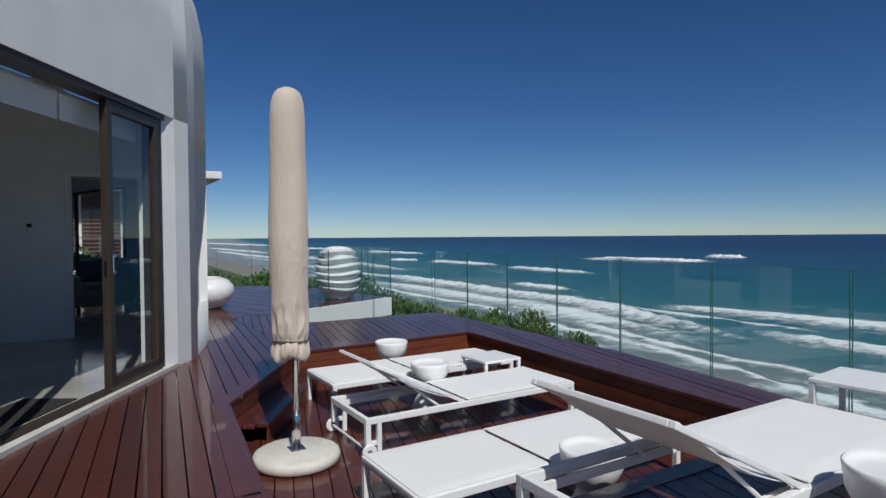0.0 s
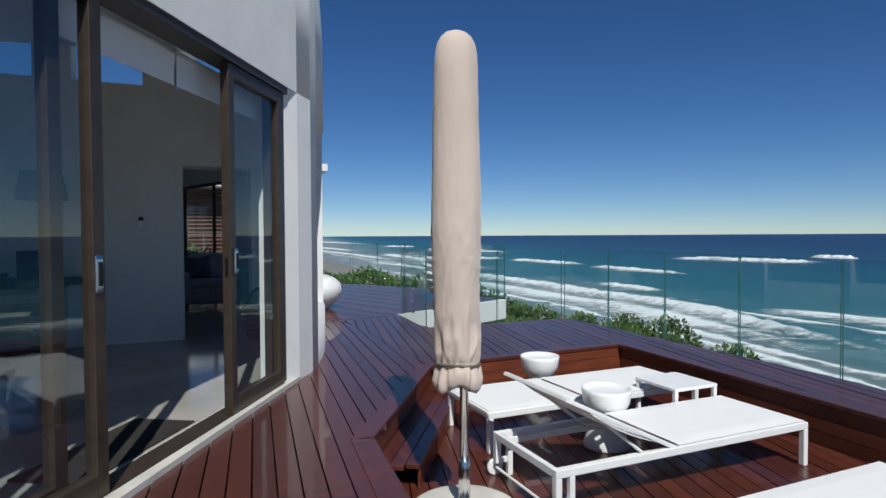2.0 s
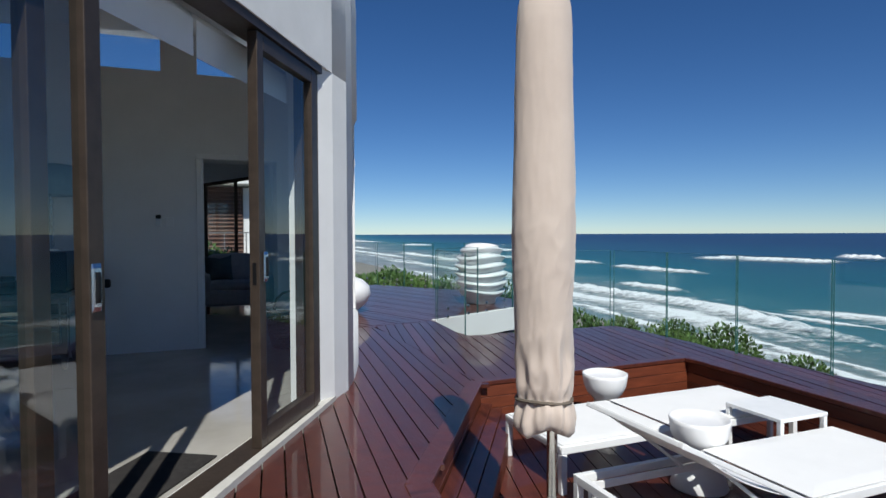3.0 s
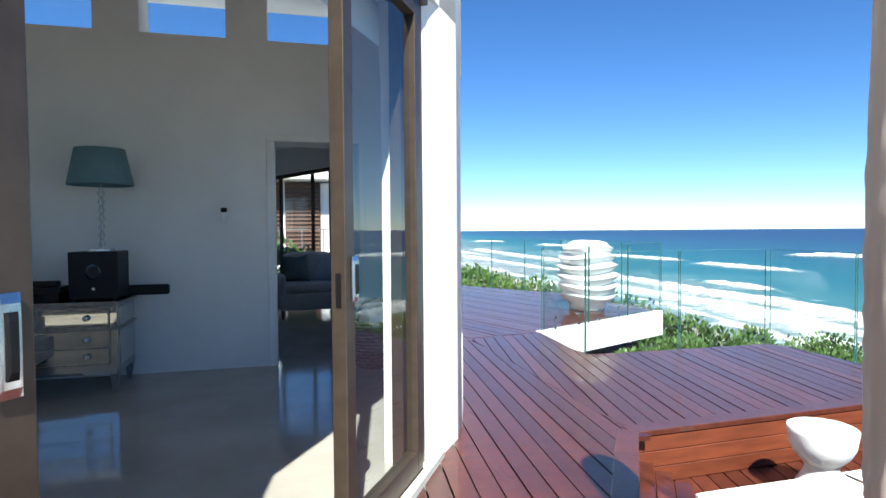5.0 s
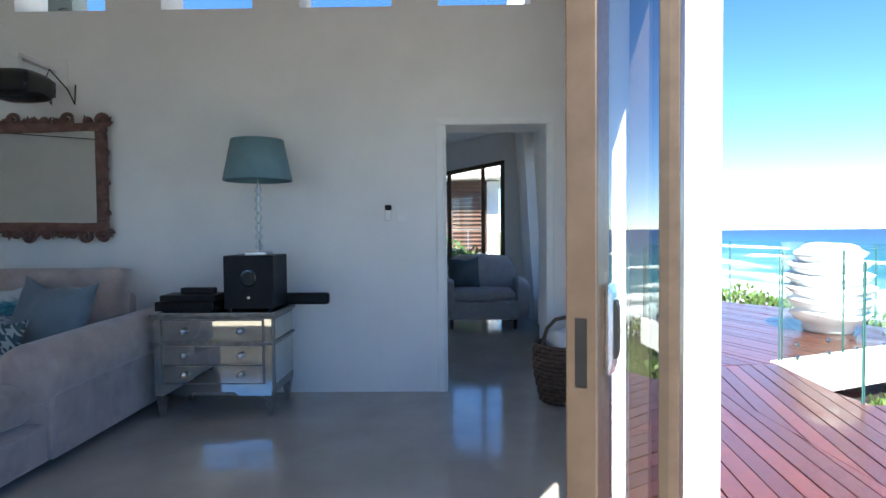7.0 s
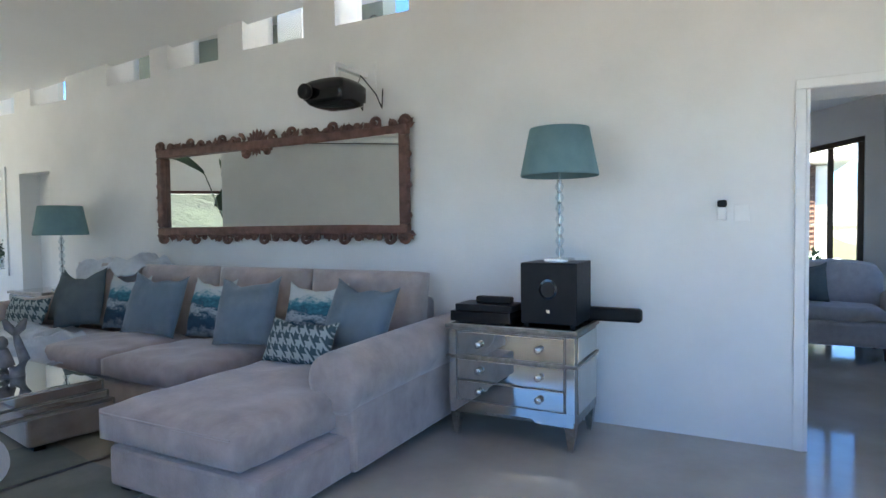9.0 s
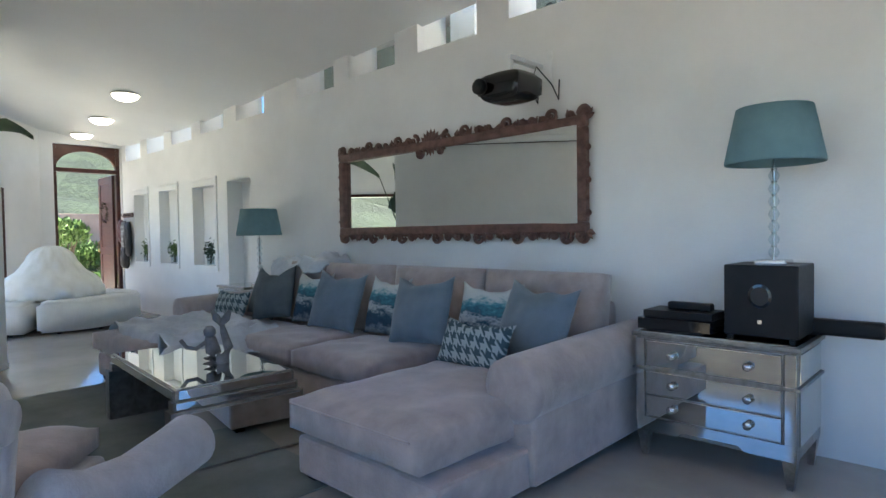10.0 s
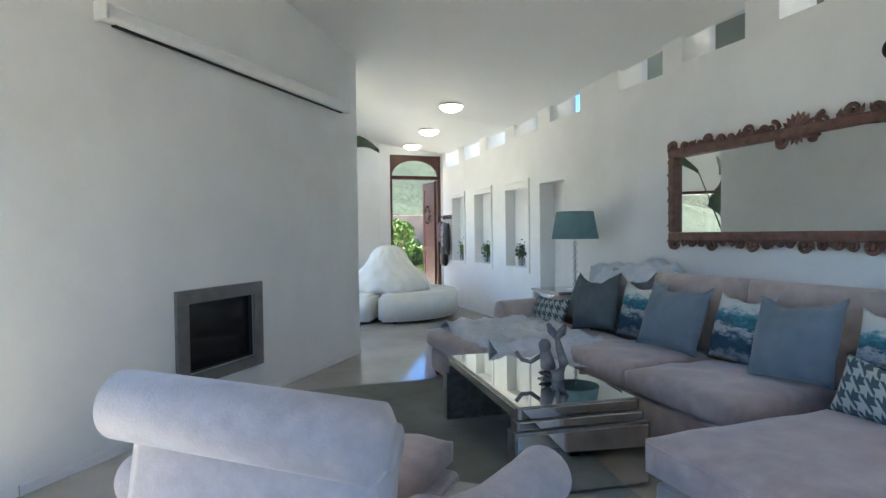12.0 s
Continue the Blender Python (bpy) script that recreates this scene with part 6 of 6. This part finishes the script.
def front_door():
    t = tagged(new("door_1"), "dark red mahogany front door frame with an arched fanlight", "door", "", "structure")
    y0, y1, zt, ztr = 9.32, 10.36, 2.87, 2.44
    X0, X1 = -12.16, -12.06
    for a, b in ((y0, y0 + 0.06), (y1 - 0.06, y1)):
        part("post", box(X0, a, 0.0, X1, b, zt, 0.005), MAHOGANY, t)
    part("transom", box(X0, y0 + 0.0602, ztr - 0.035, X1, y1 - 0.0602, ztr + 0.035, 0.005), MAHOGANY, t)
    # arched head: solid corners over the fanlight
    n = 20
    cy, R, H = (y0 + y1) / 2, (y1 - y0) / 2 - 0.06, 0.30
    arch = [(cy + R * math.cos(math.pi * k / n), ztr + 0.035 + H * math.sin(math.pi * k / n)) for k in range(n + 1)]
    pts = [(y1 - 0.061, zt), (y0 + 0.061, zt)] + arch[::-1]
    bm = bmesh.new()
    lo = [bm.verts.new((X0 + 0.02, y, z)) for y, z in pts]
    hi = [bm.verts.new((X1 - 0.02, y, z)) for y, z in pts]
    bm.faces.new(lo)
    bm.faces.new(hi[::-1])
    for i in range(len(pts)):
        bm.faces.new((lo[i], hi[i], hi[(i + 1) % len(pts)], lo[(i + 1) % len(pts)]))
    bmesh.ops.recalc_face_normals(bm, faces=bm.faces[:])
    bm.normal_update()
    bmesh.ops.triangulate(bm, faces=bm.faces[:])
    part("arched_head", bm, MAHOGANY, t)
    leaf = thing("open_front_door", "open dark mahogany front door with a wreath and brass handle", "door", pose(-12.17, 10.28, 0.01, 0, 0, 178))
    W = 0.86
    part("stile", box(0.0, -0.022, 0.0, 0.12, 0.022, 2.38, 0.004), MAHOGANY, leaf)
    part("stile", box(W - 0.12, -0.022, 0.0, W, 0.022, 2.38, 0.004), MAHOGANY, leaf)
    for a, b in ((0.0, 0.2), (0.95, 1.08), (2.24, 2.38)):
        part("rail", box(0.1205, -0.022, a, W - 0.1205, 0.022, b, 0.004), MAHOGANY, leaf)
    for a, b in ((0.205, 0.945), (1.085, 2.235)):
        part("panel", box(0.121, -0.012, a, W - 0.121, 0.012, b, 0.006), MAHOGANY, leaf)
    br = mat("aged_brass", (0.3, 0.2, 0.08), (0.42, 0.3, 0.13), 0.35, metal=1.0)
    for s in (-1, 1):
        part("handle", tube([(W - 0.06, s * 0.022, 1.2), (W - 0.06, s * 0.06, 1.18), (W - 0.06, s * 0.06, 1.0), (W - 0.06, s * 0.022, 0.98)], 0.011, 8), br, leaf, "brass pull handle", True)
    rnd = random.Random(5)
    bm = bmesh.new()
    for k in range(90):
        a = rnd.uniform(0, 2 * math.pi)
        c = Vector((W / 2 + 0.17 * math.cos(a), rnd.choice((-0.045, 0.045)), 1.72 + 0.17 * math.sin(a)))
        d = Vector((rnd.uniform(-1, 1), rnd.uniform(-0.5, 0.5), rnd.uniform(-1, 1))).normalized() * 0.06
        s = d.cross(Vector((0, 1, 0.2))).normalized() * 0.02
        bm.faces.new([bm.verts.new(p) for p in (c - d, c + s, c + d, c - s)])
    part("wreath", bm, mat("dry_twigs", (0.03, 0.022, 0.015), (0.07, 0.05, 0.03), 0.9), leaf, "dry twig wreath")
    return t


front_door()
BAGDARK, BAGRED = mat("black_leather_bag", (0.01, 0.009, 0.009), (0.025, 0.02, 0.02), 0.5), mat("oxblood_bag", (0.07, 0.015, 0.015), (0.12, 0.03, 0.03), 0.5)
STRIPE = mat("grey_scarf", (0.05, 0.05, 0.055), (0.45, 0.45, 0.45), 0.9, scale=3, stretch=(1, 1, 22), bump=0.2)
t = thing("coat_rack", "dark coat rack hung with bags and a striped scarf", "coat rack", pose(-11.72, 10.378, 0))
part("board", box(-0.24, -0.02, 1.62, 0.24, -0.001, 1.70, 0.004), MAHOGANY, t)
for i, x in enumerate((-0.18, -0.02, 0.14)):
    part("hook", tube([(x, -0.02, 1.66), (x, -0.06, 1.65), (x, -0.07, 1.69)], 0.008, 6), BLACKPL, t)
    part("bag", moved(cushion(0.2, 0.42 + 0.1 * i, 0.09, 0.5, 12, 0.02, i + 2), pose(x, -0.075, 1.38 - 0.07 * i, 90, 0, 8 * (i - 1))), (BAGRED, STRIPE, BAGDARK)[i], t, ("oxblood leather bag", "striped scarf", "black bag")[i], True)
part("bag", moved(cushion(0.22, 0.4, 0.12, 0.5, 12, 0.02, 9), pose(0.02, -0.09, 0.92, 90)), BAGDARK, t, "black bag", True)

# hall window frame
t = structure("window_1", moved(box(0.80, -0.02, 2.0, 4.05, 0.10, 2.05), HM), MAHOGANY, "hall window in a dark red frame", "window")
for a, b in ((0.80, 0.85), (2.4, 2.45), (4.0, 4.05)):
    part("frame", moved(box(a, -0.02, 0.0, b, 0.10, 1.999), HM), MAHOGANY, t)
part("sill", moved(box(0.851, 0.11, 0.0, 3.999, 0.14, 0.04), HM), MAHOGANY, t)
bm = bmesh.new()
bm.faces.new([bm.verts.new(HM @ Vector(p)) for p in ((0.85, 0.12, 0.04), (4.0, 0.12, 0.04), (4.0, 0.12, 2.0), (0.85, 0.12, 2.0))])
part("pane", bm, CLEARGLASS, t).visible_shadow = False

t = thing("potted_palm", "tall potted plant with broad dark leaves", "plant", pose(-8.40, 6.75, 0))
part("pot", lathe([(0.16, 0.0), (0.2, 0.03), (0.24, 0.42), (0.25, 0.45), (0.22, 0.45), (0.2, 0.4), (0.01, 0.4)], 36), WHITEGLAZE, t, "white round pot", True)
for k, (ang, reach, zt) in enumerate(((108, 1.45, 2.50), (62, 0.75, 2.2), (190, 0.5, 2.1), (140, 0.4, 1.75), (250, 0.4, 2.3))):
    a = radians(ang)
    d = Vector((math.cos(a), math.sin(a), 0))
    base, top = Vector((0, 0, 0.4)), d * reach * 0.45 + Vector((0, 0, zt - 0.25))
    lf = part("stalk", tube([base, base.lerp(top, 0.5) + Vector((0, 0, 0.1)), top], lambda u: 0.016 - 0.008 * u, 7), LEAFDARK, t)
    bm = bmesh.new()
    n = 12
    side = Vector((-d.y * 0.5, d.x * 0.5, 0.85))
    rows = []
    for i in range(n + 1):
        u = i / n
        p = top + d * (0.75 * reach * u) + Vector((0, 0, 0.32 * math.sin(math.pi * 0.75 * u) - 0.02))
        wd = (0.13 if k == 0 else 0.24) * math.sin(math.pi * min(1, 0.06 + 0.94 * u)) ** 0.7
        tear = 1.0 if (i + k) % 4 else 0.55
        rows.append([bm.verts.new(p + side * wd * tear + Vector((0, 0, 0.05))), bm.verts.new(p), bm.verts.new(p - side * wd + Vector((0, 0, 0.05)))])
    for a_, b_ in zip(rows, rows[1:]):
        for q in (0, 1):
            bm.faces.new((a_[q], a_[q + 1], b_[q + 1], b_[q]))
    part("leaf", bm, LEAFDARK, lf, "broad torn dark leaf", True)

# ---- second sitting room ----
bm = box(-2.6, 14.66, -0.06, 0.80, 14.74, 0.0)
for v in bm.verts:
    v.co.z += rake(v.co.x)
t = structure("glazed_door", bm, BRONZE, "bronze framed raked glazing of the second room", "door")
for x in (-2.6, -1.3, -0.05, 0.45, 0.74):
    bm = box(x, 14.665, 0.0, x + 0.06, 14.735, 1.0)
    for v in bm.verts:
        v.co.z *= rake(v.co.x) - 0.062
    part("stile", bm, BRONZE, t)
part("rail", box(-2.539, 14.67, 0.0, 0.739, 14.73, 0.06), BRONZE, t)
bm = bmesh.new()
bm.faces.new([bm.verts.new(p) for p in ((-2.55, 14.7, 0.06), (0.76, 14.7, 0.06), (0.76, 14.7, rake(0.76) - 0.05), (-2.55, 14.7, rake(-2.55) - 0.05))])
part("pane", bm, CLEARGLASS, t).visible_shadow = False
t = thing("small_sofa", "grey armchair sofa with scatter cushions by the glazed door", "sofa", pose(0.30, 13.2, 0))
part("base", box(-0.35, 0.0, 0.12, 0.55, 0.75, 0.36, 0.04, 3), GREYVELVET, t)
part("seat_cushion", soft_box(-0.3, 0.0, 0.34, 0.5, 0.62, 0.50, 0.3, 2.0), GREYVELVET, t, "", True)
part("backrest", soft_box(-0.35, 0.56, 0.3, 0.55, 0.80, 0.92, 0.25, 4.0), GREYVELVET, t, "", True)
for x in (-0.42, 0.52):
    part("arm", soft_box(x, 0.0, 0.12, x + 0.16, 0.78, 0.62, 0.2, 5.0), GREYVELVET, t, "", True)
for x in (-0.3, 0.5):
    for y in (0.06, 0.7):
        part("leg", moved(lathe([(0.018, 0.0), (0.03, 0.12)], 10), pose(x, y, 0)), MAHOGANY, t)
scatter(0.16, 13.6, 0.70, 0.42, 0.42, 0.15, DARKCLOTH, -18, 8, "dark patterned cushion on the small sofa", 21)


def basket():
    t = thing("wicker_basket", "round brown wicker basket with a loop handle", "basket", pose(0.83, 10.13, 0))
    for k in range(14):
        z = 0.02 + k * 0.03
        r = 0.17 + 0.05 * math.sin(math.pi * k / 20)
        bm = tube([((r + 0.006 * (-1) ** (q + k)) * Vector((math.cos(2 * math.pi * q / 36), math.sin(2 * math.pi * q / 36), 0)) + Vector((0, 0, z)))[:] for q in range(37)], 0.017, 6)
        part("band", bm, WICKER, t)
    part("handle", tube([(-0.17, 0, 0.40), (-0.13, 0, 0.53), (-0.07, 0, 0.59), (0, 0, 0.605), (0.07, 0, 0.59), (0.13, 0, 0.53), (0.17, 0, 0.40)], 0.014, 8), WICKER, t)
    part("base", lathe([(0.16, 0.0), (0.165, 0.02)], 24), WICKER, t)
    part("folded_cloth", moved(cushion(0.28, 0.26, 0.16, 0.6, 12, 0.05, 4), pose(0.02, 0, 0.43, 10, 0, 20)), SLING, t, "crumpled white cloth", True)
    return t


basket()

# ---- outside: neighbour house and front garden ----
t = thing("neighbour_house", "white neighbouring house with brown timber louvres", "house", pose(0, 0, 0))
part("wall", box(-6.0, 26.0, -2.6, 1.6, 31.0, 2.9), RENDERED, t)
part("roof", box(-6.5, 25.0, 2.95, 2.0, 31.5, 3.35, 0.02), RENDERED, t, "white flat roof slab")
part("balcony", box(-6.2, 24.6, 0.0, 1.8, 25.99, 0.32, 0.02), RENDERED, t, "white balcony slab")
for k in range(3):
    sh = part("shutter", box(-2.6 + 1.3 * k, 25.9, 0.5, -1.4 + 1.3 * k, 25.98, 2.9, 0.01), LOUVREWOOD, t, "brown louvred shutter")
    for q in range(16):
        part("slat", moved(box(-0.56, -0.045, -0.05, 0.56, 0.045, -0.035), pose(-2.0 + 1.3 * k, 25.86, 0.68 + q * 0.14, 35)), LOUVREWOOD, sh)
for k in range(7):
    part("rail_post", box(-3.0 + 0.7 * k, 24.66, 0.32, -2.96 + 0.7 * k, 24.70, 1.25), GREYMETAL, t)
part("handrail", box(-3.0, 24.65, 1.251, 1.6, 24.71, 1.29), GREYMETAL, t)
bush(-0.2, 17.0, -0.05, 0.7, 0.8, 1.25, 31, 2600, 0.10, None, "garden_shrub", "leafy green shrub outside the glazed door")
structure("terrace", box(-6.0, 14.9, -0.3, 1.25, 19.5, -0.04), STONE, "pale paved terrace outside the second room", "terrace")

structure("entrance_paving", box(-34, -4.0, -0.3, -12.3, 24.0, -0.03), STONE, "pale paved entrance court", "pavement")
structure("boundary_wall", box(-19.6, 2.0, -0.03, -19.3, 22.0, 1.95, 0.01), BROWNWALL, "tan rendered boundary wall", "wall")
structure("planter_edge", box(-18.2, 4.0, -0.03, -17.9, 18.0, 0.25, 0.02), BROWNWALL, "low brown brick planter edge", "wall")
bush(-18.7, 11.3, 0.0, 0.9, 0.9, 1.35, 41, 4200, 0.11, None, "garden_shrub", "leafy shrub in the entrance planter")
bush(-18.6, 12.4, 0.0, 0.8, 0.8, 1.0, 42, 3400, 0.10, LEAFDARK, "garden_shrub", "dark leafy shrub in the entrance planter")
bush(-17.0, 11.5, -0.03, 0.6, 0.6, 0.45, 44, 1800, 0.08, None, "garden_shrub", "low mounded shrub on the entrance court")
bush(-15.8, 10.42, 0.8, 0.5, 0.45, 1.0, 43, 3600, 0.09, None, "garden_shrub", "rounded green standard shrub by the entrance")
structure("shrub_stem", moved(lathe([(0.05, -0.03), (0.03, 0.9)], 10), pose(-15.8, 10.42, 0)), BARK, "thin bark trunk under the standard shrub", "trunk")
bm = bmesh.new()
prev = None
for i in range(41):
    y = -220 + i * 14
    row = []
    for j in range(7):
        x = -90 - j * 40
        z = -4 + 55 * (j / 6) ** 1.1 + 7 * noise.noise((y * 0.012, j * 0.5, 3)) + 3.5 * noise.noise((y * 0.06, j * 1.1, 8))
        row.append(bm.verts.new((x, y, z)))
    if prev:
        for j in range(6):
            bm.faces.new((prev[j], row[j], row[j + 1], prev[j + 1]))
    prev = row
bmesh.ops.recalc_face_normals(bm, faces=bm.faces[:])
structure("backdrop_hill", bm, mat("wooded_hill", (0.005, 0.012, 0.006), (0.025, 0.042, 0.02), 0.95, scale=0.12, grain=0.6, bump=1.0, dist=1.0), "wooded green hillside beyond the entrance", "backdrop")

# added slab above the sight lines, keeps the sun off the open door leaf
structure("unseen_shade_roof", box(-14.2, 7.2, 3.2, -12.31, 11.6, 3.4, 0.01), RENDERED, "unseen white roof added to shade the open front door", "roof")
structure("baseboard", moved(box(0.2, -0.014, 0.0, FL - 0.002, -0.0015, 0.06, 0.003), FWM), WHITEMETAL, "low white skirting along the chimney wall", "trim")
